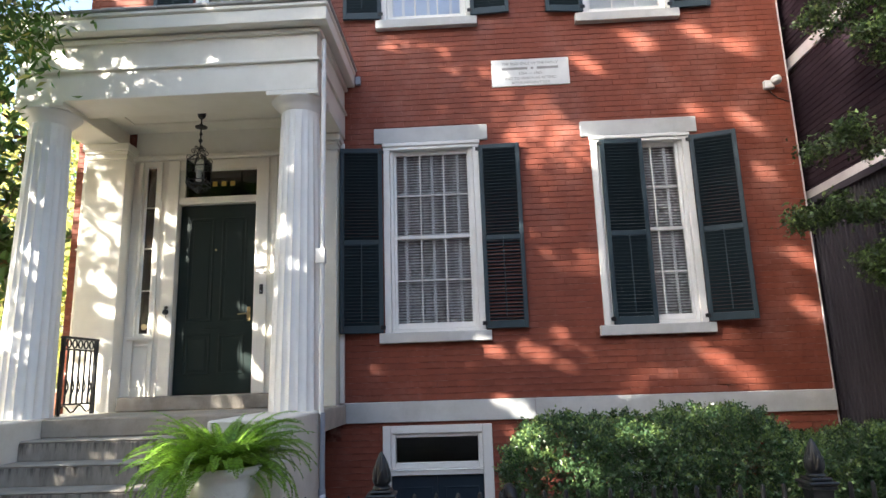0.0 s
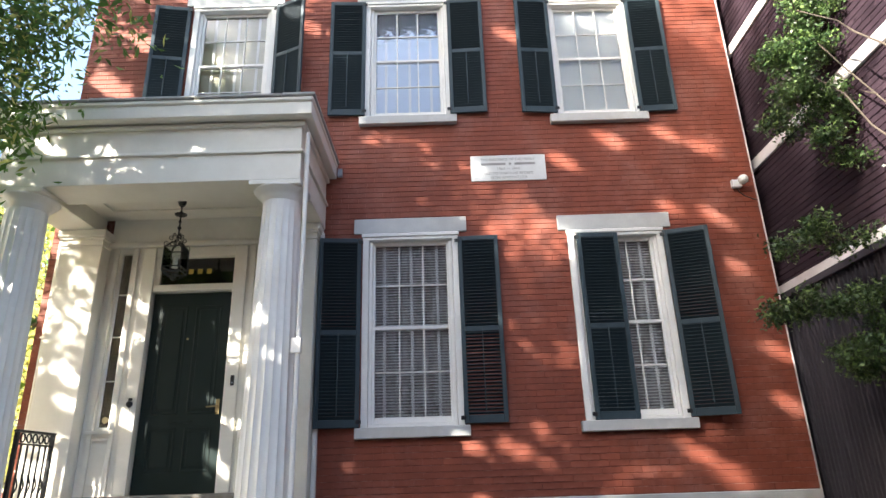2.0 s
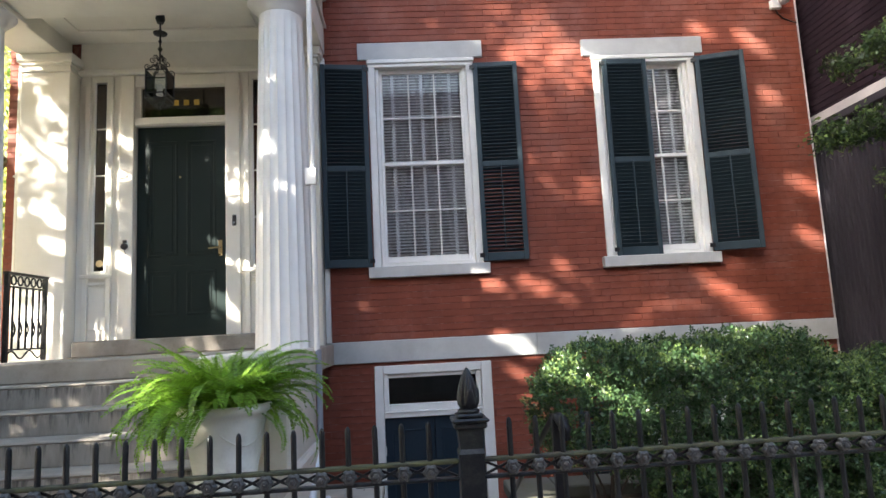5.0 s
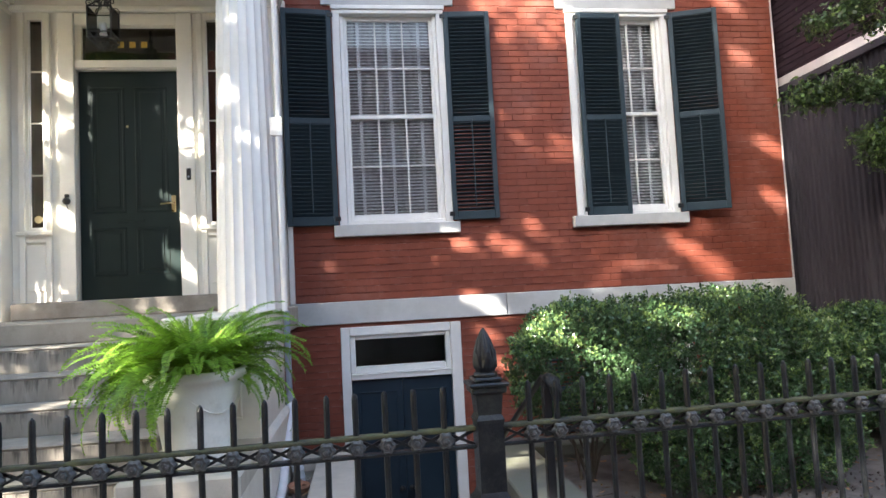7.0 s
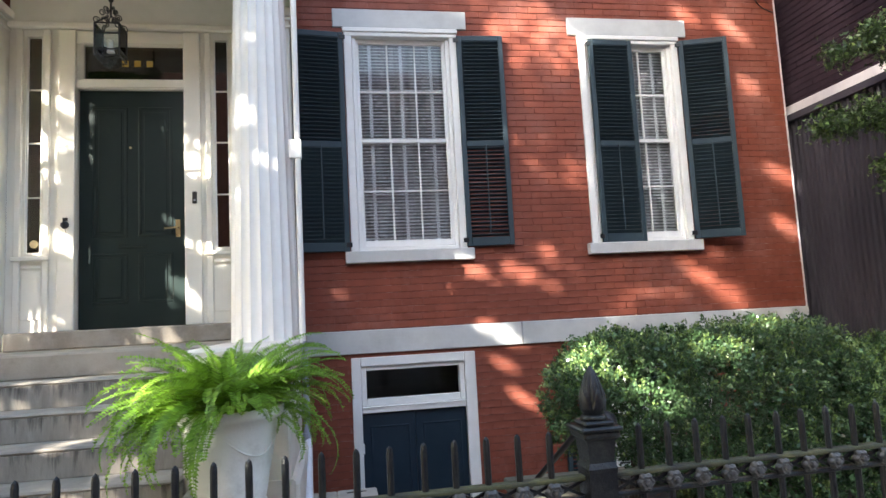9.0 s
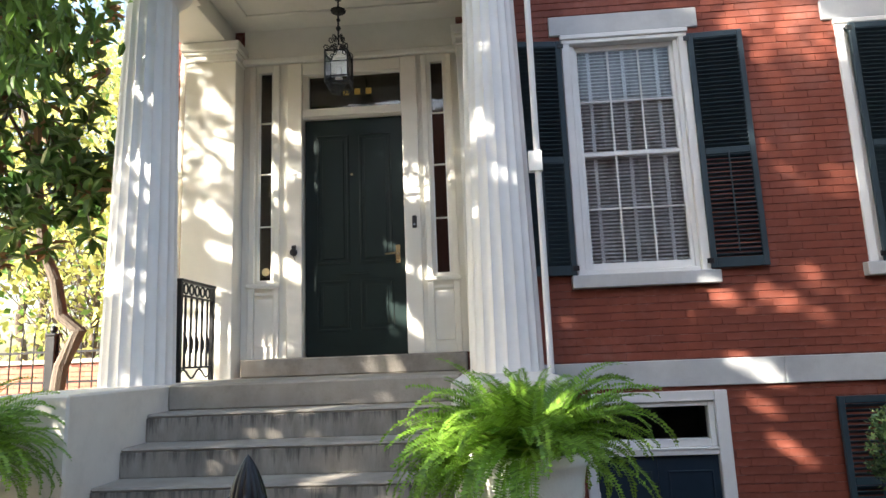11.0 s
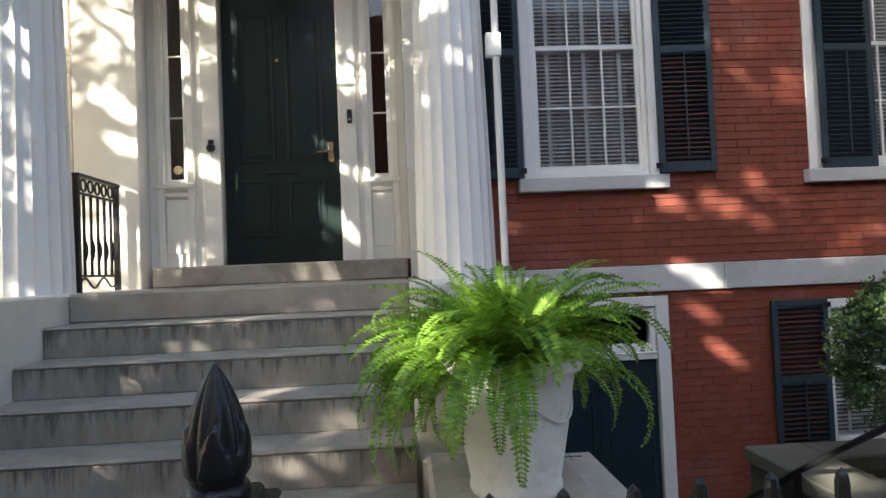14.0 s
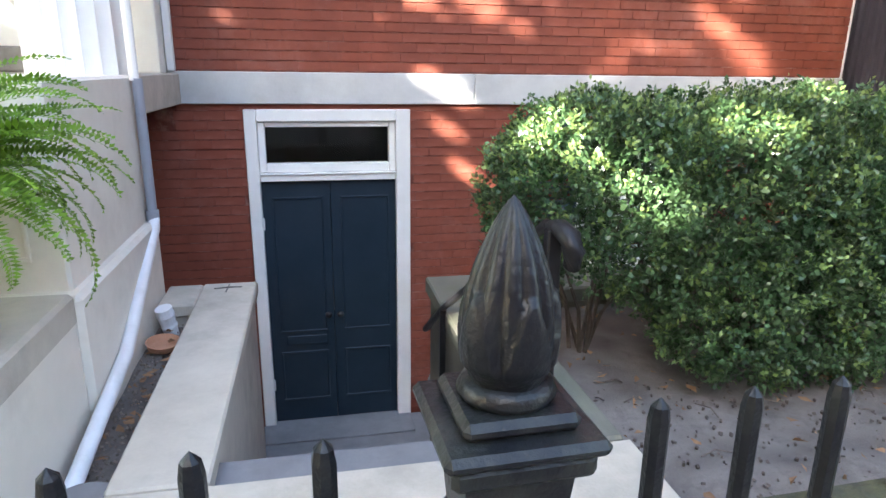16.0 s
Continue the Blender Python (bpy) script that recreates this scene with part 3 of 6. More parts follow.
def shutter(c, z0, w, h, label, angle=0.0, hinge=-1, y=FY - 0.03, mid=0.478, low=-46):
    """A louvred shutter. It hangs from its hinge edge and turns by angle."""
    hx = c + hinge * w / 2
    t = thing("shutter", label, "shutter", pose(hx, y, z0, 0, 0, angle), group="window shutters")
    x0, x1 = (0, w) if hinge < 0 else (-w, 0)
    zm = h * mid
    st, th = 0.048, 0.032
    for a, b in ((x0, x0 + st), (x1 - st, x1)):
        part("stile", Geo().box(a, b, -th / 2, th / 2, 0, h, 0.004), M_SHUTTER, t)
    for a, b in ((0, 0.085), (zm - 0.03, zm + 0.03), (h - 0.055, h)):
        part("rail", Geo().box(x0 + st, x1 - st, -th / 2 + 0.001, th / 2 - 0.001, a, b, 0.004), M_SHUTTER, t)
    sw = w - 2 * st
    for lo, hi, tilt in ((0.085, zm - 0.03, low), (zm + 0.03, h - 0.055, -34)):
        key = (round(sw, 3), tilt)
        if key not in SLAT_MESH:
            SLAT_MESH[key] = Geo().box(-sw / 2, sw / 2, -0.022, 0.022, -0.0035, 0.0035, 0.002, m=pose(0, 0, 0, tilt)).mesh("slat")
        n = int((hi - lo) / 0.0375)
        for k in range(n):
            part("slat", SLAT_MESH[key], M_SHUTTER, t, at=((x0 + x1) / 2, 0, lo + (k + 0.5) * (hi - lo) / n))
    part("tilt_rod", Geo().box((x0 + x1) / 2 - 0.006, (x0 + x1) / 2 + 0.006, -0.034, -0.024, 0.12, zm - 0.01, 0.002), M_SHUTTER, t)
    for zz in (0.06, h - 0.05):
        part("hinge", Geo().box(-0.035, 0.02, -th / 2 - 0.008, -th / 2, zz - 0.022, zz + 0.022, 0.003), M_IRON, t, "dark iron strap hinge")
    return t


for i, (c, z0, z1, zt) in enumerate(LOWER):
    window(i + 1, c, z0, z1, zt, M_GLASS)
    blind(c, FY + 0.122, z0 + 0.05, z1 - 0.06, 0.47, M_BLIND, tapes=(-0.31, 0.0, 0.30))
for i, (c, z0, z1, zt) in enumerate(UPPER):
    window(i + 3, c, z0, z1, zt, M_GLASS_UP if i == 1 else M_GLASS, True)
# the second blind carries the sky's reflection in its colour
for k, (mt, lab) in enumerate(((M_CREAMBL, "cream closed roller blind behind the glass"), (M_BLUESH, "closed roller blind coloured pale blue-white like sky reflected in the glass"))):
    c, z0, z1, _ = UPPER[k]
    t = thing("roller_blind", lab, "blind", (c, FY + 0.15, z0))
    part("cloth", Geo().box(-0.47, 0.47, -0.002, 0.002, 0.03, z1 - z0 - 0.05), mt, t)
    part("roller", Geo().tube([(-0.47, 0, z1 - z0 - 0.05), (0.47, 0, z1 - z0 - 0.05)], 0.02, 12), mt, t)
    for x in (-0.29, 0.02, 0.30):
        part("tape", Geo().box(x - 0.018, x + 0.018, -0.016, -0.012, 0.03, z1 - z0 - 0.05), M_SHADE, t)
tagged(part("paper_shade", Geo().box(UPPER[2][0] - 0.46, UPPER[2][0] + 0.46, FY + 0.115, FY + 0.118, UPPER[2][1] + 0.05, UPPER[2][2] - 0.05), M_SHADE),
       "white crumpled paper shade behind the glass", "shade")
for c, z0, z1, zt in LOWER:
    g = Geo()
    n = 60
    v = [(c - 0.5 + 1.0 * k / n, FY + 0.26 + 0.025 * math.sin(k * 0.9) + 0.01 * math.sin(k * 2.3), z) for z in (z0, z1) for k in range(n + 1)]
    g.add(v, [(k, k + 1, n + 2 + k, n + 1 + k) for k in range(n)])
    tagged(part("net_curtain", g, M_CURTAIN, smooth=True), "grey gathered net curtain behind the blind", "curtain")

SL = "dark blue-green louvred wooden shutter folded back on the brick"
z, h = 2.335, 2.13
shutter(-0.925, z, 0.48, h, "dark blue-green louvred shutter swung slightly off the brick", 7, 1)
shutter(0.665, z + 0.01, 0.465, h - 0.02, SL, -3, -1, low=-22)
shutter(2.055, z + 0.005, 0.48, h - 0.02, "dark blue-green louvred wooden shutter closed over half the window", 2, -1, y=FY - 0.035)
shutter(3.07, z + 0.01, 0.49, h - 0.02, "dark blue-green louvred wooden shutter standing ajar from the wall", -17, -1)
z, h = 6.115, 1.76
shutter(-2.44 - 0.81, z, 0.46, h, SL, 10, 1, mid=0.53)
shutter(-2.44 + 0.80, z, 0.46, h, SL, -25, -1, mid=0.53)
shutter(-0.905, z + 0.01, 0.465, h, SL, 3, 1, mid=0.53)
shutter(0.640, z + 0.0, 0.465, h, SL, -3, -1, mid=0.53)
shutter(1.53, z - 0.035, 0.455, h, SL, 6, 1, mid=0.53)
shutter(3.02, z - 0.06, 0.465, h, SL, -3, -1, mid=0.53)
# basement window with its shutter
t = thing("window_6", "white basement window with slatted blind behind the hedge", "window", (2.30, FY, 0.05), kind="structure")
g = Geo().box(-0.55, -0.48, -0.01, 0.15, 0, 1.21, 0.005).box(0.48, 0.55, -0.01, 0.15, 0, 1.21, 0.005).box(-0.48, 0.48, -0.008, 0.15, 1.13, 1.21, 0.005).box(-0.48, 0.48, -0.008, 0.15, 0, 0.08, 0.005)
g.box(-0.48, 0.48, 0.03, 0.07, 0.58, 0.63, 0.004)
part("window_frame", g, M_WHITE, t)
p = part("pane", Geo().box(-0.48, 0.48, 0.05, 0.053, 0.08, 1.13), M_GLASS, t)
p.visible_shadow = False
blind(2.30, FY + 0.12, 0.12, 1.18, 0.47, M_BLIND)
shutter(1.525, 0.03, 0.49, 1.24, SL, 3, 1)

# ---------------------------------------------------------------- plaque
pl = thing("plaque", "white marble plaque with incised lettering set in the brick", "plaque", (1.085, FY, 5.34))
part("slab", Geo().box(-0.457, 0.457, -0.012, 0.02, -0.168, 0.175, 0.004), M_PLAQUE, pl)


def text(body, size, x, y, z, mat, parent, label="", rx=90, rz=0, depth=0.001, name="lettering", sx=1.0):
    cu = bpy.data.curves.new(name, "FONT")
    cu.body, cu.size, cu.align_x, cu.align_y, cu.extrude = body, size, "CENTER", "CENTER", depth
    cu.resolution_u = 2
    tmp = bpy.data.objects.new("tmp", cu)
    scene.collection.objects.link(tmp)
    me = bpy.data.meshes.new_from_object(tmp.evaluated_get(bpy.context.evaluated_depsgraph_get()))
    bpy.data.objects.remove(tmp)
    me.name = name
    me.materials.clear()
    ob = part(name, me, mat, parent, label, at=pose(x, y, z, rx, 0, rz) @ Matrix.Diagonal((sx, 1, 1, 1)))
    return ob


for zz, body, sz in ((0.115, "THE RESIDENCE OF THE FAMILY", 0.046), (-0.010, "1864 \u2014 1865", 0.050), (-0.072, "AND TO WHICH HE RETIRED", 0.046), (-0.130, "AFTER APPOMATTOX", 0.046)):
    text(body, sz, 0, -0.0135, zz, M_LETTER, pl)
for xa, xb in ((-0.33, -0.03), (0.01, 0.04), (0.08, 0.33)):
    part("bar", Geo().box(xa, xb, -0.0135, -0.012, 0.040, 0.070), M_LETTER, pl)

# ---------------------------------------------------------------- porch and steps
PX0, PX1 = -4.15, -1.095      # porch plinth, outer sides
SX0, SX1 = -3.56, -1.65       # steps between the plinths
porch = thing("porch_base", "weathered stone porch floor between cream painted plinths", "porch", kind="structure")
part("floor_slab", Geo().box(SX0 + 0.001, SX1 - 0.001, 5.50, FY, PORCH_Z - 0.165, PORCH_Z, 0.012), M_STEP, porch)
part("floor_slab", Geo().box(PX0 + 0.01, SX1 - 0.01, 6.0, FY - 0.002, PORCH_Z - 0.3, PORCH_Z - 0.004, 0.006), M_STEP, porch)
for a, b in ((PX0, SX0), (SX1, PX1)):
    back = FY - 0.04 if a < -3 else 5.62
    part("plinth", Geo().box(a, b, 4.51, back, 0.0, PORCH_Z, 0.012), M_PLINTH, porch, "cream painted plinth with recessed panel")
    part("base_course", Geo().box(a - 0.03 if a < -3 else a + 0.02, b - 0.02 if a < -3 else b + 0.045, 4.44, back - 0.005, 0.0, 0.87, 0.02), M_PLINTH, porch)
    for q in ((a + 0.11, b - 0.11, 1.20, 1.215), (a + 0.11, b - 0.11, 0.98, 0.995), (a + 0.11, a + 0.125, 0.995, 1.20), (b - 0.125, b - 0.11, 0.995, 1.20)):
        part("panel_edge", Geo().box(q[0], q[1], 4.500, 4.512, q[2], q[3], 0.003), M_PLINTH, porch)
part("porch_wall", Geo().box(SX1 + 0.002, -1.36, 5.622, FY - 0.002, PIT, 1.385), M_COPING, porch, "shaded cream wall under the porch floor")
part("edge_stone", Geo().box(SX1 + 0.002, -1.10, 5.622, FY - 0.036, 1.385, PORCH_Z + 0.002, 0.008), M_COPING, porch, "cream edge stone of the porch floor")
steps = thing("front_steps", "worn stone front steps streaked with dirt", "steps", kind="structure")
RISE, RUN = 0.1625, 0.262
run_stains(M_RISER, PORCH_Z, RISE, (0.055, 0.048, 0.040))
for k in range(1, 10):
    yk, zk = 5.50 - RUN * k, PORCH_Z - RISE * k
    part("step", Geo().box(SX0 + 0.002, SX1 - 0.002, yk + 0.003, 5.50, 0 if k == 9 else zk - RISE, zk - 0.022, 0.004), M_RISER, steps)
    part("tread", Geo().box(SX0 + 0.003, SX1 - 0.003, yk, yk + RUN + 0.04, zk - 0.022, zk, 0.010), M_STEP, steps, "worn stone tread with rounded edge")
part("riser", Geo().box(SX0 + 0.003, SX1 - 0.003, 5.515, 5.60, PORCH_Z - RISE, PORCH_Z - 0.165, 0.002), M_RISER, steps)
for nm, (a, b) in (("west", (PX0, SX0 + 0.02)), ("east", (-1.608, -1.072))):
    pd = thing("pot_pedestal", "cream painted stone pedestal with recessed front panel", "pedestal", kind="structure")
    part("block", Geo().box(a, b, 3.715, 4.44, 0, 0.879, 0.010), M_PLINTH, pd)
    part("top_slab", Geo().box(a - 0.004, b + 0.004, 3.682, 4.445, 0.768, 0.885, 0.014), M_COPING, pd, "weathered top of the pedestal")
    part("stile", Geo().box(a, a + 0.115, 3.688, 3.714, 0, 0.767, 0.004), M_PLINTH, pd)
    part("stile", Geo().box(b - 0.115, b, 3.688, 3.714, 0, 0.767, 0.004), M_PLINTH, pd)
    part("bottom_rail", Geo().box(a + 0.116, b - 0.116, 3.688, 3.714, 0, 0.26, 0.004), M_PLINTH, pd)
    part("raised_panel", Geo().box(a + 0.20, b - 0.20, 3.696, 3.714, 0.34, 0.685, 0.008), M_PLINTH, pd)


def column(x, y, z0, zc, r0, r1, label):
    """A fluted Doric column."""
    t = thing("column", label, "column", (x, y, z0), group="porch columns", kind="structure")
    nf, per, nz = 20, 8, 14
    h = zc - z0
    v, f = [], []
    n = nf * per
    for j in range(nz + 1):
        s = j / nz
        rad = r0 + (r1 - r0) * (0.75 * s + 0.25 * s * s)
        for k in range(n):
            ph = (k % per) / per
            cut = 0.052 * math.sin(math.pi * ph) ** 0.8 if j < nz else 0.0
            a = 2 * math.pi * k / n
            rk = rad * (1 - cut)
            v.append((rk * math.cos(a), rk * math.sin(a), s * h))
    for j in range(nz):
        for k in range(n):
            f.append((j * n + k, j * n + (k + 1) % n, (j + 1) * n + (k + 1) % n, (j + 1) * n + k))
    f.append(tuple(reversed(range(n))))
    f.append(tuple(nz * n + k for k in range(n)))
    part("shaft", Geo().add(v, f), M_WHITE, t)
    prof = [(r1, 0), (r1 + 0.004, 0.012), (r1 + 0.004, 0.02), (r1 + 0.018, 0.03), (r1 + 0.018, 0.037), (r1 + 0.05, 0.07), (r1 + 0.085, 0.105), (r1 + 0.095, 0.118), (r1 + 0.09, 0.125)]
    part("echinus", Geo().lathe(prof, 40, (0, 0, h)), M_WHITE, t, smooth=True)
    return t


column(-1.345, 5.74, PORCH_Z, 4.435, 0.247, 0.185, "white painted fluted Doric column of the porch")
column(-3.905, 5.74, PORCH_Z, 4.435, 0.247, 0.185, "white painted fluted Doric column of the porch")
ent = thing("porch_entablature", "cream painted entablature and cornice with grey weathered capping", "porch roof", kind="structure")
EX0, EX1, EY = -4.13, -1.12, 5.50
AB = 4.575
for a, b in ((EX0 - 0.01, EX0 + 0.50), (EX1 - 0.50, EX1 + 0.01)):
    part("abacus", Geo().box(a, b, EY - 0.01, EY + 0.47, 4.558, AB + 0.03, 0.005), M_CREAM, ent)
part("architrave", Geo().box(EX0, EX1, EY, EY + 0.44, AB + 0.032, 4.90, 0.006), M_CREAM, ent)
for a, b in ((EX0, EX0 + 0.42), (EX1 - 0.42, EX1)):
    part("side_beam", Geo().box(a, b, EY + 0.442, FY - 0.001, AB + 0.032, 4.90, 0.006), M_CREAM, ent)
part("taenia", Geo().box(EX0 - 0.028, EX1 + 0.028, EY - 0.028, FY - 0.002, 4.90, 4.925, 0.005).box(EX0 - 0.015, EX1 + 0.015, EY - 0.015, FY - 0.002, 4.925, 4.94, 0.004), M_CREAM, ent)
part("frieze", Geo().box(EX0 + 0.006, EX1 - 0.006, EY + 0.006, FY - 0.003, 4.94, 5.24, 0.004), M_CREAM, ent)
part("bed_mould", Geo().box(EX0 - 0.035, EX1 + 0.035, EY - 0.035, FY - 0.002, 5.20, 5.245, 0.012), M_CREAM, ent)
part("cornice", Geo().box(EX0 - 0.135, EX1 + 0.115, EY - 0.135, FY - 0.004, 5.26, 5.40, 0.006).box(EX0 - 0.155, EX1 + 0.13, EY - 0.155, FY - 0.004, 5.40, 5.455, 0.015), M_CREAM, ent)
cap = Geo()
capr = random.Random(3)
x = EX0 - 0.17
while x < EX1 + 0.13:
    w = capr.uniform(0.25, 0.5)
    cap.box(x, min(x + w, EX1 + 0.145), EY - 0.17, FY - 0.005, 5.456, 5.487 + capr.uniform(-0.004, 0.006), 0.008)
    x += w
part("capping", cap, M_GREYCAP, ent, "grey weathered capping")
CZ = 4.80
tagged(part("ceiling", Geo().box(EX0 + 0.422, EX1 - 0.422, EY + 0.442, FY - 0.002, CZ, CZ + 0.05)
            .box(EX0 + 0.62, EX1 - 0.62, EY + 0.56, EY + 0.585, CZ - 0.022, CZ - 0.001, 0.006).box(EX0 + 0.62, EX1 - 0.62, FY - 0.30, FY - 0.275, CZ - 0.022, CZ - 0.001, 0.006)
            .box(EX0 + 0.62, EX0 + 0.645, EY + 0.587, FY - 0.302, CZ - 0.022, CZ - 0.001, 0.006).box(EX1 - 0.645, EX1 - 0.62, EY + 0.587, FY - 0.302, CZ - 0.022, CZ - 0.001, 0.006), M_CREAM),
       "cream painted porch ceiling with a panel moulding", "ceiling", kind="structure")
# pilasters against the wall
for a, b, lab in ((-4.09, -3.62, ""), (-1.62, -1.175, "")):
    t = thing("pilaster", "cream painted pilaster with moulded cap against the brick", "pilaster", kind="structure", group="porch pilasters")
    part("shaft", Geo().box(a, b, FY - 0.20, FY + 0.004, PORCH_Z, 4.42, 0.006), M_CREAM, t)
    part("cap", Geo().box(a - 0.015, b + 0.015, FY - 0.215, FY + 0.003, 4.42, 4.445, 0.004).box(a - 0.02, b + 0.02, FY - 0.22, FY + 0.003, 4.49, 4.52, 0.006).box(a - 0.04, b + 0.04, FY - 0.24, FY + 0.003, 4.52, AB + 0.03, 0.01).box(a, b, FY - 0.20, FY + 0.003, 4.446, 4.489), M_CREAM, t)

# ---------------------------------------------------------------- entrance
ent2 = thing("door_surround", "cream painted door surround with narrow sidelights and transom", "door surround", kind="structure")
DX0, DX1 = -3.055, -2.150
SIDE = [(-3.475, -3.345), (-1.885, -1.755)]
hol = [(DX0 - 0.005, DX1 + 0.005, 1.735, 3.895), (-3.005, -2.155, 3.985, 4.305)] + [(a, b, 2.42, 4.375) for a, b in SIDE]
part("panelling", Geo().grid_wall(-3.618, -1.622, 1.735, 4.86, FY - 0.005, FY + 0.10, hol), M_CREAM, ent2)
tr = Geo()
for a, b in ((-3.20, -3.06), (-2.145, -2.0)):
    tr.box(a, b, FY - 0.045, FY - 0.006, 1.736, 4.43, 0.006)
tr.box(-3.06, -2.145, FY - 0.03, FY - 0.006, 3.90, 3.98, 0.008).box(-3.06, -2.145, FY - 0.03, FY - 0.006, 4.31, 4.43, 0.008)
tr.box(-3.62, -1.62, FY - 0.06, FY - 0.006, 4.44, 4.50, 0.012)
for a, b in SIDE:
    tr.box(a - 0.075, a - 0.022, FY - 0.04, FY - 0.006, 1.736, 4.43, 0.006).box(b + 0.022, b + 0.075, FY - 0.04, FY - 0.006, 1.736, 4.43, 0.006)
    tr.box(a - 0.09, b + 0.09, FY - 0.06, FY - 0.041, 2.345, 2.385, 0.008)
    tr.box(a - 0.02, b + 0.02, FY - 0.016, FY - 0.006, 1.84, 2.26, 0.006).box(a - 0.02, b + 0.02, FY - 0.03, FY - 0.017, 2.28, 2.31, 0.006)
part("mouldings", tr, M_CREAM, ent2)
for a, b in SIDE:
    zs = [2.42 + (4.375 - 2.42) * k / 4 for k in range(5)]
    for k in range(4):
        p = part("pane", Geo().box(a, b, FY + 0.03, FY + 0.034, zs[k] + 0.006, zs[k + 1] - 0.006), M_DARKGLASS, ent2)
        if k:
            part("glazing_bar", Geo().box(a, b, FY + 0.015, FY + 0.045, zs[k] - 0.006, zs[k] + 0.006, 0.002), M_CREAM, ent2)
    for xa, xb in ((a - 0.001, a + 0.012), (b - 0.012, b + 0.001)):
        part("bead", Geo().box(xa, xb, FY + 0.004, FY + 0.028, 2.42, 4.375, 0.002), M_WHITE, ent2)
p = part("transom_pane", Geo().box(-3.005, -2.155, FY + 0.03, FY + 0.034, 3.985, 4.305), M_DARKGLASS, ent2)
for k in range(3):
    part("number_bar", Geo().box(-2.69 + k * 0.105, -2.635 + k * 0.105, FY + 0.022, FY + 0.026, 4.115, 4.175, 0.002), M_GOLD, ent2, "gilt bar")
part("sticker", Geo().lathe([(0.035, 0), (0.035, 0.002)], 20), M_STICKER, ent2, "round ochre sticker", at=pose(-3.41, FY + 0.028, 2.50, 90))
tagged(part("door_sill_step", Geo().box(SX0 + 0.03, -1.645, 6.62, FY + 0.1, PORCH_Z, 1.735, 0.012), M_STEP), "worn stone sill step below the front door", "step", kind="structure")
d = thing("door_1", "closed dark green panelled front door with brass lever", "door", ((DX0 + DX1) / 2, FY + 0.03, 1.738), kind="structure")
w, h = (DX1 - DX0) / 2 - 0.003, 2.152
part("leaf", Geo().box(-w, w, 0.01, 0.055, 0, h, 0.003), M_DOOR, d)
for a, b in ((-w + 0.11, -0.045), (0.045, w - 0.11)):
    for z0, z1 in ((0.21, 0.66), (0.80, 2.0)):
        fr = Geo()
        fr.box(a, b, 0.0, 0.0098, z0, z0 + 0.025, 0.006).box(a, b, 0.0, 0.0098, z1 - 0.025, z1, 0.006).box(a, a + 0.025, 0.0, 0.0098, z0 + 0.026, z1 - 0.026, 0.006).box(b - 0.025, b, 0.0, 0.0098, z0 + 0.026, z1 - 0.026, 0.006)
        part("panel_mould", fr, M_DOOR, d, at=(0, 0.004, 0))
        part("panel", Geo().box(a + 0.05, b - 0.05, 0.003, 0.0098, z0 + 0.05, z1 - 0.05, 0.005), M_DOOR, d)
part("door_handle", Geo().box(w - 0.085, w - 0.045, -0.008, 0.0, 0.79, 0.95, 0.004).tube([(w - 0.065, -0.008, 0.87), (w - 0.065, -0.05, 0.87), (w - 0.09, -0.055, 0.87), (w - 0.17, -0.05, 0.865)], 0.009), M_BRASS, d, "brass lever handle")
part("mail_slot", Geo().box(-0.12, 0.12, -0.004, 0.004, 0.71, 0.735, 0.002), M_DOOR, d)
part("peephole", Geo().lathe([(0.012, 0), (0.012, 0.006), (0.006, 0.008)], 14), M_BRASS, d, at=pose(0.0 - 0.02, 0.008, 1.62, 90))
db = thing("door_bell", "black video doorbell on the white door frame", "doorbell", (-2.055, FY - 0.046, 2.87))
part("body", Geo().box(-0.02, 0.02, -0.018, 0, -0.055, 0.055, 0.006), M_BLACK, db)
part("button", Geo().lathe([(0.010, 0), (0.010, 0.004)], 14), M_GREYPIPE, db, at=pose(0, -0.018, -0.025, 90))
db = thing("door_camera", "small round black camera on the white door frame", "camera", (-3.13, FY - 0.046, 2.65))
part("body", Geo().lathe([(0.030, 0), (0.034, 0.01), (0.03, 0.03), (0.015, 0.04)], 18), M_BLACK, db, at=pose(0, 0, 0, 90))
part("bracket", Geo().box(-0.02, 0.02, -0.012, 0, 0.035, 0.065, 0.003), M_BLACK, db)
part("cable", Geo().tube([(0, -0.01, -0.03), (0.004, -0.012, -0.05), (0.012, -0.008, -0.075)], 0.003), M_BLACK, db)

# ---------------------------------------------------------------- lantern
def scroll(cx, cz, r, turns, flip, n=26):
    pts = []
    for k in range(n):
        s = k / (n - 1)
        a = flip * (turns * 2 * math.pi * s)
        rad = r * (1 - 0.72 * s)
        pts.append((cx + flip * (r - rad * math.cos(a)) - flip * r, 0, cz + rad * math.sin(a) * flip))
    return pts


lan = thing("hanging_lantern", "black wrought iron hanging lantern with clear glass panes", "lantern", (-2.585, 6.26, 0))
part("canopy", Geo().lathe([(0.03, 4.70), (0.045, 4.74), (0.035, 4.80)], 16), M_IRON, lan)
part("smoke_plate", Geo().lathe([(0.010, 4.585), (0.062, 4.59), (0.065, 4.60), (0.03, 4.612), (0.008, 4.64)], 20), M_IRON, lan)
part("stem", Geo().tube([(0, 0, 4.29), (0, 0, 4.72)], 0.008).lathe([(0.012, 4.42), (0.022, 4.44), (0.012, 4.46)], 12).lathe([(0.010, 4.50), (0.018, 4.515), (0.010, 4.53)], 12), M_IRON, lan)
ch = 0.125
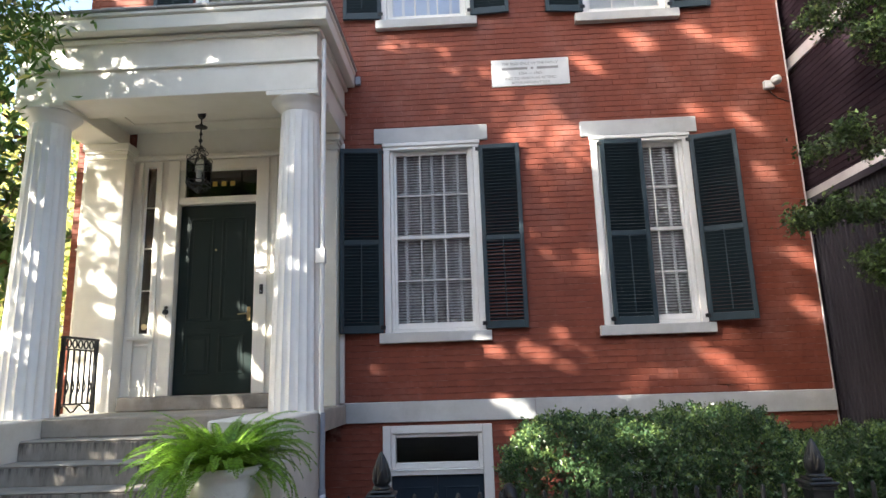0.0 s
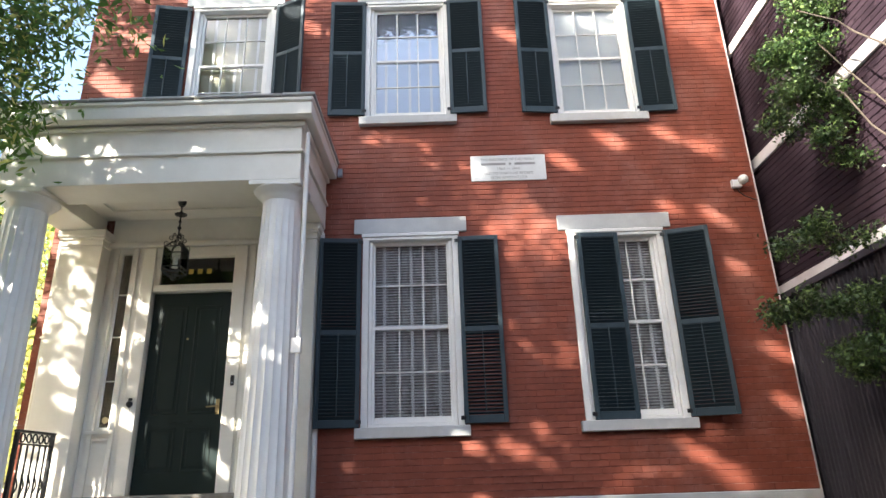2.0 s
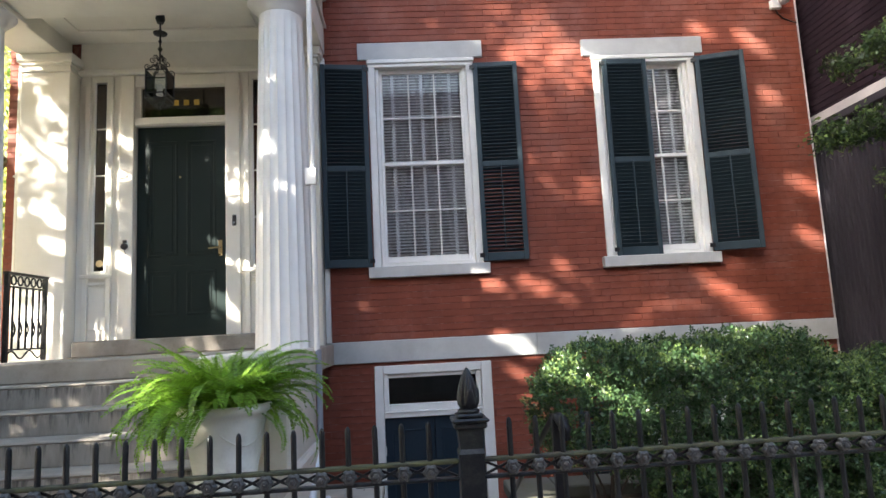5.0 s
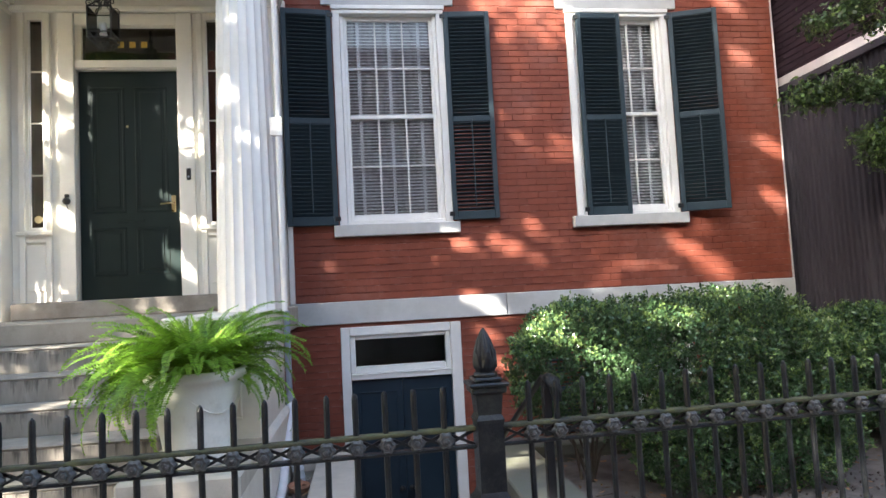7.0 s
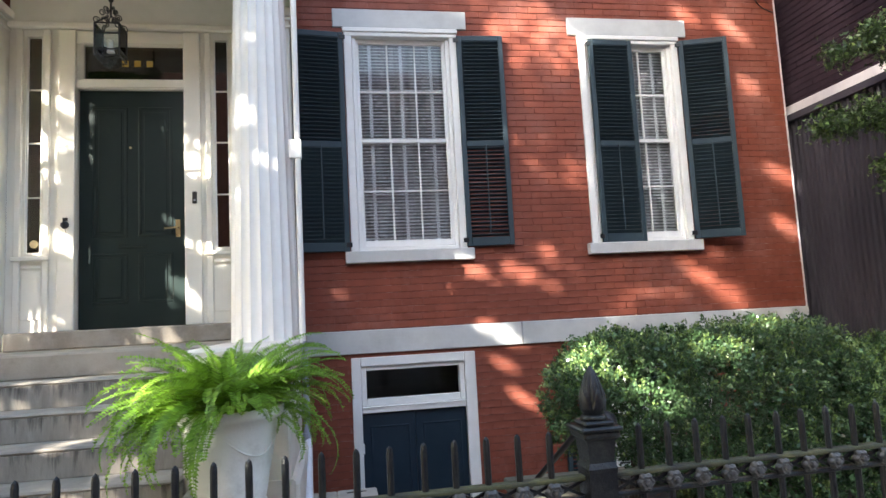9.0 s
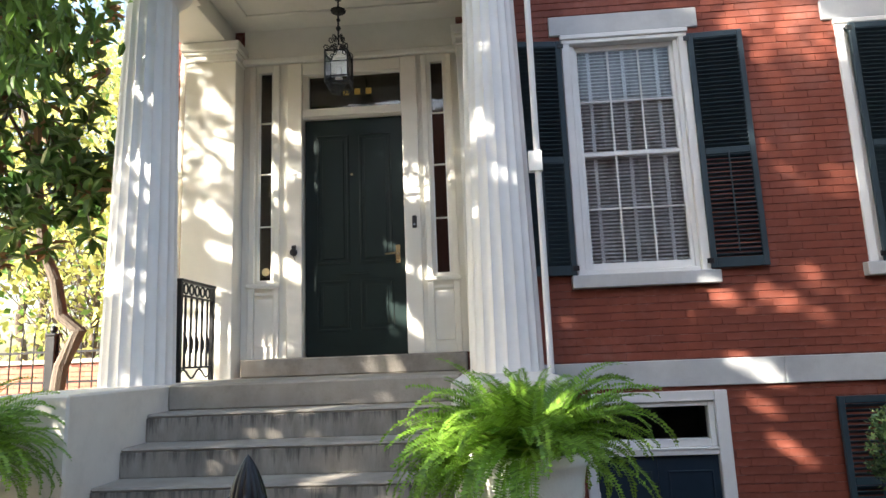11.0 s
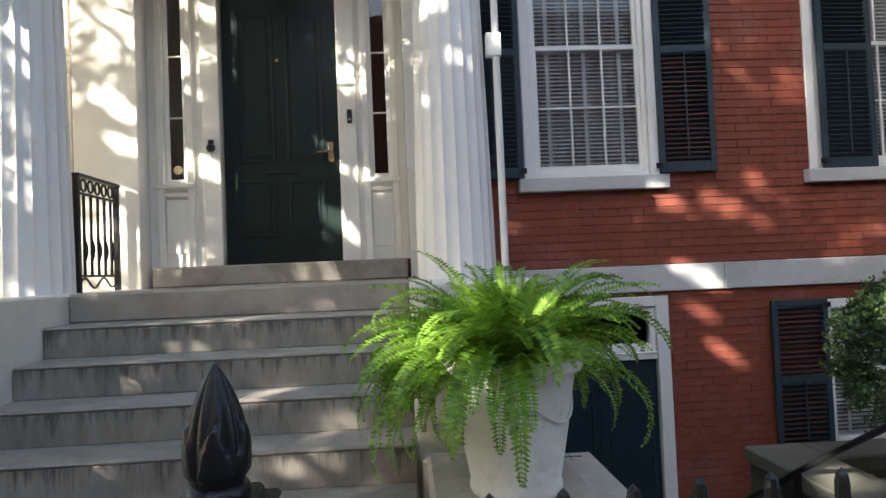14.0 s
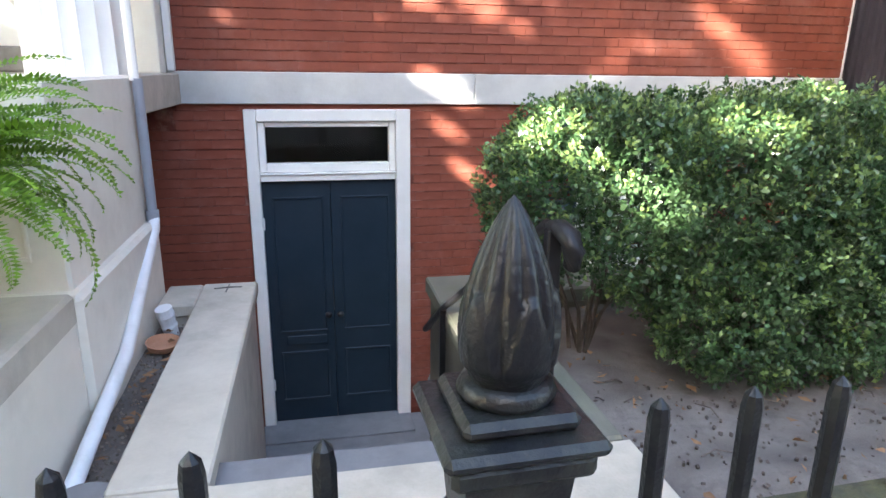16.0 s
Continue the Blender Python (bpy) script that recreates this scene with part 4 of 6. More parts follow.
for k in range(4):
    a = math.pi / 4 + k * math.pi / 2
    b = a + math.pi / 2
    p, q = (ch * 1.41 * 0.75 * math.cos(a), ch * 1.41 * 0.75 * math.sin(a)), (ch * 1.41 * 0.75 * math.cos(b), ch * 1.41 * 0.75 * math.sin(b))
    part("corner_bar", Geo().tube([(*p, 3.93), (*p, 4.20)], 0.007, 6), M_IRON, lan)
    for zz in (3.93, 4.20, 3.98):
        part("cross_bar", Geo().tube([(*p, zz), (*q, zz)], 0.006, 6), M_IRON, lan)
    part("roof_bar", Geo().tube([(*p, 4.20), (0.02 * math.cos(a), 0.02 * math.sin(a), 4.29)], 0.006, 6), M_IRON, lan)
hw = ch * 0.75 * 0.98
for k in range(4):
    p = part("pane", Geo().box(-hw, hw, -hw - 0.001, -hw + 0.001, 3.985, 4.195), M_GLASS, lan, at=pose(0, 0, 0, 0, 0, 90 * k))
    for q in ((hw * 0.55, 4.245, 0.035, 1.3), (hw * 1.25, 4.225, 0.034, 1.3), (hw * 0.75, 4.305, 0.030, 1.3), (hw * 0.45, 4.35, 0.022, 1.3), (hw * 0.4, 3.885, 0.035, 1.3), (-hw * 0.9, 3.90, 0.025, 1.2)):
        part("scroll", Geo().tube(scroll(*q, 1), 0.0045, 5), M_IRON, lan, at=pose(0, 0, 0, 0, 0, 45 + 90 * k))
part("candle", Geo().lathe([(0.03, 3.985), (0.032, 3.99), (0.026, 4.0), (0.026, 4.09), (0.012, 4.10)], 14), M_CANDLE, lan)
part("drop", Geo().lathe([(0.004, 3.84), (0.016, 3.855), (0.006, 3.875), (0.02, 3.9), (0.006, 3.93)], 12), M_IRON, lan)

# ---------------------------------------------------------------- porch railing
rl = thing("porch_railing", "black wrought iron porch railing with scrolls", "railing", (-3.76, 6.0, PORCH_Z))
L = 0.60
part("top_rail", Geo().box(-0.026, 0.026, 0, L, 0.752, 0.775, 0.004), M_RAILBLK, rl)
part("rail", Geo().box(-0.012, 0.012, 0, L, 0.64, 0.655, 0.003), M_RAILBLK, rl)
part("rail", Geo().box(-0.012, 0.012, 0, L, 0.10, 0.115, 0.003), M_RAILBLK, rl)
for y in (0.02, L - 0.02):
    part("post", Geo().box(-0.018, 0.018, y - 0.018, y + 0.018, 0, 0.775, 0.003), M_RAILBLK, rl)
for k in range(5):
    y = 0.11 + k * 0.095
    part("baluster", Geo().tube([(0, y, 0.115), (0, y, 0.64)], 0.011, 6), M_RAILBLK, rl)
    part("ring", Geo().tube([(0, y + 0.035 * math.cos(a * 0.5236), 0.705 + 0.04 * math.sin(a * 0.5236)) for a in range(13)], 0.008, 5), M_RAILBLK, rl)
    part("scroll", Geo().tube([(0, y + 0.04 * math.sin(s * 0.7), 0.20 + 0.035 * s) for s in range(6)], 0.008, 5), M_RAILBLK, rl)
part("foot_scroll", Geo().tube([(0, 0.04 + 0.52 * s / 14, 0.06 + 0.035 * math.sin(s * 0.9)) for s in range(15)], 0.008, 5), M_RAILBLK, rl)

# ---------------------------------------------------------------- pipes on the house
dp = thing("downpipe", "white rain pipe beside the porch column with grey lower length", "pipe")
px, py = -1.072, 5.56
part("upper_pipe", Geo().tube([(px, py, 1.56), (px, py, 5.15)], 0.022, 14).box(px - 0.06, px + 0.03, py - 0.03, py + 0.03, 2.90, 3.04, 0.004), M_WHITE, dp, smooth=False)
part("collar", Geo().lathe([(0.027, 0), (0.027, 0.04)], 14, (px, py, 4.80)), M_WHITE, dp)
part("lower_pipe", Geo().tube([(px + 0.012, py, 0.90), (px + 0.012, py, 1.57)], 0.024, 14), M_GREYPIPE, dp, "grey painted pipe")
part("outlet_pipe", Geo().tube([(px + 0.015, py, 0.90), (px + 0.02, py - 0.03, 0.84), (px + 0.05, 4.75, 0.52), (px + 0.065, 4.02, 0.40)], 0.027, 14), M_PIPE, dp, "white plastic outlet pipe", smooth=True)
part("collar", Geo().lathe([(0.032, 0), (0.032, 0.06)], 14, (px + 0.012, py, 0.87)), M_GREYPIPE, dp)
t = thing("drain_cover", "round grey metal drain cover on the bed", "drain cover", (-0.95, 3.93, 0.41))
part("disc", Geo().lathe([(0.10, 0), (0.10, 0.012), (0.085, 0.018), (0.0, 0.018)], 28), M_SLATE, t)
part("stub", Geo().lathe([(0.03, -0.1), (0.03, 0.0)], 14), M_GREYPIPE, t)
t = thing("wall_pipe", "thin cream pipe standing against the brick", "pipe")
part("pipe", Geo().tube([(-4.20, FY - 0.03, 1.0), (-4.20, FY - 0.03, 4.60)], 0.022, 10), M_CREAM, t)
for zz in (2.0, 3.4):
    part("clip", Geo().box(-4.235, -4.165, FY - 0.05, FY, zz, zz + 0.02, 0.003), M_CREAM, t)
t = thing("corner_downpipe", "white downpipe along the end of the porch wall", "pipe")
part("pipe", Geo().box(-1.168, -1.12, FY - 0.06, FY - 0.004, 1.6, 4.55, 0.006), M_WHITE, t)
t = thing("security_camera", "white dome security camera on a wall bracket", "camera", (3.80, FY, 5.02))
part("mount", Geo().box(-0.06, 0.06, -0.05, 0, -0.045, 0.055, 0.008), M_PLASTIC, t)
part("dome", Geo().lathe([(0.055, 0), (0.058, 0.03), (0.045, 0.065), (0.02, 0.08)], 20), M_PLASTIC, t, at=pose(0.05, -0.10, 0.05, 160))
part("lens", Geo().lathe([(0.042, 0), (0.036, 0.025), (0.015, 0.038)], 20), M_BLACK, t, at=pose(0.05, -0.11, 0.04, 160), smooth=True)
part("cable", Geo().tube([(0.0, -0.01, -0.045), (0.03, -0.01, -0.10), (0.09, -0.008, -0.15), (0.18, -0.008, -0.19), (0.235, 0.0, -0.20)], 0.006, 6), M_BLACK, t)
t = thing("junction_box", "small grey box on the brick beside the cornice", "box", (-0.96, FY, 5.33))
part("body", Geo().box(-0.03, 0.03, -0.05, 0, -0.05, 0.05, 0.005), M_GREYPIPE, t)

# ---------------------------------------------------------------- basement door and sunk area
t = thing("door_2", "closed navy blue double basement door in white frame with transom", "door", (-0.14, FY, PIT), kind="structure")
X0, X1, ZT = -0.575, 0.588, 1.35 - PIT
fr = Geo()
fr.box(X0, X0 + 0.085, -0.02, 0.12, 0, ZT, 0.006).box(X1 - 0.105, X1, -0.02, 0.12, 0, ZT, 0.006).box(X0 + 0.086, X1 - 0.106, -0.018, 0.12, ZT - 0.085, ZT, 0.006)
ZD = 0.842 - PIT
fr.box(X0 + 0.087, X1 - 0.107, -0.008, 0.12, ZD, ZD + 0.045, 0.005).box(X0 + 0.087, X1 - 0.107, -0.02, 0.10, ZD + 0.045, ZD + 0.06, 0.004)
fr.box(X0 + 0.087, X0 + 0.135, 0.01, 0.10, ZD + 0.062, ZT - 0.087, 0.005).box(X1 - 0.155, X1 - 0.107, 0.01, 0.10, ZD + 0.062, ZT - 0.087, 0.005)
fr.box(X0 + 0.136, X1 - 0.156, 0.012, 0.10, ZD + 0.062, ZD + 0.125, 0.005).box(X0 + 0.136, X1 - 0.156, 0.012, 0.10, ZT - 0.125, ZT - 0.087, 0.005)
part("door_frame", fr, M_WHITE, t)
part("transom_pane", Geo().box(X0 + 0.13, X1 - 0.15, 0.05, 0.054, ZD + 0.12, ZT - 0.12), M_GLASS, t)
L0, L1 = X0 + 0.087, X1 - 0.107
LM = (L0 + L1) / 2
for a, b in ((L0, LM - 0.002), (LM + 0.002, L1)):
    lf = part("leaf", Geo().box(a, b, 0.03, 0.07, 0.02, ZD - 0.003, 0.003), M_BLUEDOOR, t)
    for z0, z1 in ((0.20, 0.62), (0.78, ZD - 0.12)):
        g = Geo()
        g.box(a + 0.07, b - 0.05, 0.021, 0.0298, z0, z0 + 0.016, 0.004).box(a + 0.07, b - 0.05, 0.021, 0.0298, z1 - 0.016, z1, 0.004).box(a + 0.07, a + 0.086, 0.021, 0.0298, z0 + 0.017, z1 - 0.017, 0.004).box(b - 0.066, b - 0.05, 0.021, 0.0298, z0 + 0.017, z1 - 0.017, 0.004)
        part("panel_mould", g, M_BLUEDOOR, lf)
part("letter_plate", Geo().box(L0 + 0.12, L0 + 0.42, 0.016, 0.0298, 0.68, 0.75, 0.003), M_BLUEDOOR, t)
for s in (-1, 1):
    part("door_knob", Geo().lathe([(0.012, 0), (0.012, 0.02), (0.026, 0.035), (0.02, 0.055)], 14), M_BLACK, t, at=pose(LM + s * 0.045, 0.03, 0.92, 90), smooth=True)
for zz in (0.3, 1.6):
    part("hinge", Geo().box(L0 - 0.012, L0 + 0.01, 0.015, 0.03, zz, zz + 0.09, 0.003), M_WHITE, t)
tagged(part("door_threshold", Geo().box(-0.712, 0.445, FY - 0.28, FY + 0.05, PIT, PIT + 0.018, 0.005), M_SLATE), "grey stone slab before the basement door", "threshold", kind="structure")

# retaining walls: west of the stair, front, east with its return
CT = 0.487
rw = thing("stair_wall", "cream rendered retaining walls with stone coping round the basement stair", "wall", kind="structure")
part("wall", Geo().box(-0.845, -0.605, 3.872, 5.65, PIT, CT - 0.07), M_COPING, rw)
part("wall", Geo().box(-1.04, -0.847, 5.38, 5.65, PIT, CT - 0.07), M_COPING, rw)
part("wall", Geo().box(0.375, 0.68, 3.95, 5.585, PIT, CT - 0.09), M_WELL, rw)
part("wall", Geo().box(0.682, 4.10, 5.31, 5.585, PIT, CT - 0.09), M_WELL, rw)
part("wall", Geo().box(-1.04, 0.70, 3.60, 3.870, PIT, CT - 0.10), M_COPING, rw)
part("coping", Geo().box(-0.866, -0.585, 3.872, 5.675, CT - 0.07, CT, 0.008), M_COPING, rw)
part("coping", Geo().box(-1.045, -0.868, 5.365, 5.675, CT - 0.07, CT - 0.002, 0.008), M_COPING, rw)
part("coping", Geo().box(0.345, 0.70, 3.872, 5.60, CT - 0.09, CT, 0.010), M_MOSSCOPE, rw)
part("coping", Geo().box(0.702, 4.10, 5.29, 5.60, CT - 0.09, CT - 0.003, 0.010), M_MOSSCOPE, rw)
part("coping", Geo().box(-0.90, 0.72, 3.55, 3.868, CT - 0.10, CT - 0.006, 0.010), M_COPING, rw)
cr = Geo().tube([(-0.80, 5.58, CT + 0.002), (-0.72, 5.59, CT + 0.003), (-0.66, 5.585, CT + 0.002)], 0.003, 4).tube([(-0.735, 5.52, CT + 0.002), (-0.73, 5.64, CT + 0.002)], 0.003, 4)
part("tie_mark", cr, M_IRON, rw)
st = thing("basement_stair", "grey stone stair down to the basement door", "stairs", kind="structure")
for k in range(8):
    zk = CT - 0.10 - 0.185 * k
    part("step", Geo().box(-0.603, 0.373, 3.875 + 0.235 * k, 3.875 + 0.235 * (k + 1) + 0.01, PIT, max(zk, PIT + 0.02), 0.008), M_SLATE, st)
hr = thing("stair_handrail", "black iron handrail with curled end beside the basement stair", "handrail")
rail_line = [(0.455, 3.985, 1.165), (0.452, 4.03, 1.168), (0.335, 5.05, 0.505), (0.335, 5.52, 0.20), (0.345, 5.56, 0.19), (0.376, 5.575, 0.19)]
part("top_rail", Geo().tube(rail_line, 0.017, 10), M_RAILBLK, hr, smooth=True)
part("scroll_end", Geo().tube([(0.455, 4.01, 1.165), (0.465, 3.95, 1.172), (0.475, 3.90, 1.155), (0.48, 3.875, 1.115), (0.48, 3.885, 1.075), (0.478, 3.91, 1.06)],
                              [0.020, 0.030, 0.035, 0.034, 0.028, 0.012], 12), M_RAILBLK, hr, "curled end of the handrail", smooth=True)
part("post", Geo().box(0.430, 0.476, 3.955, 4.001, CT - 0.006, 1.165, 0.005), M_RAILBLK, hr)
part("post", Geo().box(0.320, 0.350, 5.035, 5.065, CT - 0.10 - 0.185 * 5, 0.50, 0.004), M_RAILBLK, hr)
t = thing("standpipe", "small grey pipe fitting beside the basement door", "pipe", (0.60, FY - 0.12, PIT))
part("pipe", Geo().tube([(0, 0, 0), (0, 0, 0.36), (0.01, -0.03, 0.41), (0.03, -0.07, 0.41), (0.04, -0.10, 0.36)], 0.03, 12), M_GREYPIPE, t, smooth=True)

# small things in the gravel bed
t = thing("plastic_pipe_end", "short grey-white ribbed pipe end in the bed", "pipe", pose(-0.985, 5.28, 0.46, 12, -8, 0))
part("pipe", Geo().lathe([(0.032, -0.12), (0.036, -0.06), (0.04, -0.05), (0.036, -0.04), (0.04, 0.0), (0.044, 0.01), (0.04, 0.03), (0.04, 0.05)], 16), M_PIPE, t)
t = thing("terracotta_saucer", "small terracotta saucer lying in the bed", "saucer", pose(-0.965, 5.08, 0.38, 6, 4, 0))
part("dish", Geo().lathe([(0.05, 0), (0.065, 0.01), (0.075, 0.04), (0.068, 0.042), (0.055, 0.015)], 20), M_TERRA, t)


def quads_mesh(name, P, mats, idx=None):
    """A mesh of loose quads: P is (n, 4, 3)."""
    n = len(P)
    me = bpy.data.meshes.new(name)
    me.vertices.add(4 * n)
    me.vertices.foreach_set("co", P.reshape(-1).astype(np.float32))
    me.loops.add(4 * n)
    me.loops.foreach_set("vertex_index", np.arange(4 * n, dtype=np.int32))
    me.polygons.add(n)
    me.polygons.foreach_set("loop_start", np.arange(0, 4 * n, 4, dtype=np.int32))
    for m in mats:
        me.materials.append(m)
    if idx is not None:
        me.polygons.foreach_set("material_index", idx.astype(np.int32))
    me.update(calc_edges=True)
    me.validate()
    return me


def leaves(centres, length, width, up=0.3, out=None, rs=NR, fold=0.25, jitter=0.35, droop=0.0):
    """Folded diamond leaves at the given centres."""
    n = len(centres)
    d = rs.normal(size=(n, 3))
    if out is not None:
        d += out
    d[:, 2] += up - droop
    d /= np.linalg.norm(d, axis=1)[:, None]
    s = np.cross(d, rs.normal(size=(n, 3)))
    s /= np.linalg.norm(s, axis=1)[:, None] + 1e-9
    nn = np.cross(d, s)
    l = length * (1 + jitter * rs.uniform(-1, 1, n))[:, None]
    w = width * (1 + jitter * rs.uniform(-1, 1, n))[:, None]
    base = centres - d * l / 2
    tip = centres + d * l / 2 - nn * l * 0.08
    mid = centres - d * l * 0.05 + nn * w * fold
    return np.stack([base, mid + s * w / 2, tip, mid - s * w / 2], axis=1)


# leaf litter and pebbles
def litter(name, x0, x1, y0, y1, z, n, size, mat, label, seed):
    rs = np.random.RandomState(seed)
    c = np.stack([rs.uniform(x0, x1, n), rs.uniform(y0, y1, n), z + rs.uniform(0.0, 0.02, n)], axis=1)
    P = leaves(c, size, size * 0.6, 0, rs=rs, jitter=0.6)
    P[:, :, 2] = c[:, None, 2] + (P[:, :, 2] - c[:, None, 2]) * 0.25 + 0.012
    return tagged(part(name, quads_mesh(name, P, [mat]), None), label, "leaves", kind="stuff")


litter("fallen_leaves", 0.7, 3.9, 3.0, 5.25, 0.375, 420, 0.05, M_LITTER, "dry brown leaves scattered on the soil", 3)
litter("fallen_leaves", -1.03, -0.89, 3.8, 5.35, 0.375, 60, 0.05, M_LITTER, "dry leaves lying in the gravel bed", 4)
g = Geo()
for k in range(420):
    s = R.uniform(0.003, 0.0065)
    m = pose(R.uniform(-1.03, -0.89), R.uniform(3.8, 5.35), 0.372 + R.uniform(0, 0.014), R.uniform(0, 90), R.uniform(0, 90), R.uniform(0, 90))
    g.box(-s, s, -s * 0.8, s * 0.8, -s * 0.6, s * 0.6, s * 0.4, m=m)
crumbs = Geo()
for k in range(1500):
    s = R.uniform(0.003, 0.008)
    crumbs.box(-s, s, -s * 0.8, s * 0.8, -s * 0.6, s * 0.6, m=pose(R.uniform(0.72, 3.9), R.uniform(2.98, 4.4), 0.368 + R.uniform(0, 0.016), R.uniform(0, 90), R.uniform(0, 90), R.uniform(0, 90)))
for k in range(70):
    x, y, a, l = R.uniform(0.75, 3.8), R.uniform(3.0, 4.6), R.uniform(0, 6.28), R.uniform(0.04, 0.13)
    crumbs.tube([(x, y, 0.385), (x + l * 0.5 * math.cos(a), y + l * 0.5 * math.sin(a), 0.394), (x + l * math.cos(a + 0.3), y + l * math.sin(a + 0.3), 0.387)], 0.003, 5)
tagged(part("soil_crumbs", crumbs, M_CRUMB), "brown crumbs of soil and twigs on the bed", "soil", kind="stuff")
tagged(part("gravel", g, M_PEBBLE), "grey and brown pebbles in the bed", "gravel", kind="stuff")

# ---------------------------------------------------------------- pots with ferns
def frond_geo(rs, k, n, length):
    """One arching frond with two rows of leaflets."""
    P = []
    az = rs.uniform(0, 2 * math.pi)
    el = rs.uniform(0.1, 1.0) if k > n * 0.4 else rs.uniform(0.6, 1.38)
    ln = length * rs.uniform(0.6, 1.12)
    if 4.75 < az < 6.0:          # short and upright over the rim towards the street
        el, ln = max(el, 0.65), ln * 0.70
    dirh = np.array([math.cos(az), math.sin(az), 0])
    side = np.array([-math.sin(az), math.cos(az), 0])
    droop = rs.uniform(1.8, 3.4) if k > n * 0.4 else rs.uniform(1.3, 2.6)
    m = 42
    p = np.array([0.10 * math.cos(az), 0.10 * math.sin(az), 0.0]) * rs.uniform(0.2, 1.3)
    a = el
    step = ln / m
    twist = rs.uniform(-0.5, 0.5)
    for i in range(m):
        s = i / m
        d = dirh * math.cos(a) + np.array([0, 0, 1]) * math.sin(a)
        q = p + d * step
        up = np.cross(side, d)
        w = 0.060 * math.sin(min(1, s * 3.2 + 0.25) * 1.57) * (1 - s) ** 0.55 + 0.003
        for sg in (-1, 1):
            ax = side * sg * math.cos(twist) + up * (math.sin(twist) * sg - 0.28) + d * 0.28
            b = 0.58 * step
            P.append([p, p + ax * w * 0.5 + d * b * 0.9, p + ax * w + d * 0.1 * step + rs.normal(size=3) * 0.003, p + ax * w * 0.5 - d * b * 0.9])
        P.append([p - side * 0.0015, p + side * 0.0015, q + side * 0.0012, q - side * 0.0012])
        p = q
        a -= droop * step / length * (0.35 + s)
    return np.array(P)


def pot_with_fern(x, y, z, seed, scale=1.0):
    t = thing("flower_pot", "off-white weathered terracotta pot standing on the pedestal", "pot", (x, y, z), group="pots on the pedestals")
    prof = [(0.150, 0), (0.157, 0.012), (0.157, 0.03), (0.152, 0.036), (0.185, 0.22), (0.208, 0.36), (0.214, 0.395), (0.236, 0.405), (0.242, 0.42), (0.242, 0.445), (0.233, 0.452), (0.215, 0.45), (0.205, 0.40), (0.0, 0.395)]
    part("body", Geo().lathe(prof, 48), M_POT, t, smooth=True)
    sw = Geo()
    for k in range(4):
        a0 = k * math.pi / 2
        sw.tube([(0.199 * math.cos(a0 + s * 0.13), 0.199 * math.sin(a0 + s * 0.13), 0.34 - 0.09 * math.sin(s * 0.2618)) for s in range(13)], 0.0045, 5)
    part("swag", sw, M_POT, t, "raised swag moulding")
    f = thing("fern", "bright green arching fern growing in the pot", "plant", (x, y, z + 0.42), group="ferns")
    rs_ = np.random.RandomState(seed)
    for k in range(265):
        part("frond", quads_mesh("frond", frond_geo(rs_, k, 265, 0.55) * scale, [M_FERN]), None, f)
    return t


pot_with_fern(-1.322, 3.985, 0.885, 5, 1.0)
pot_with_fern(-3.87, 4.06, 0.885, 8, 1.0)

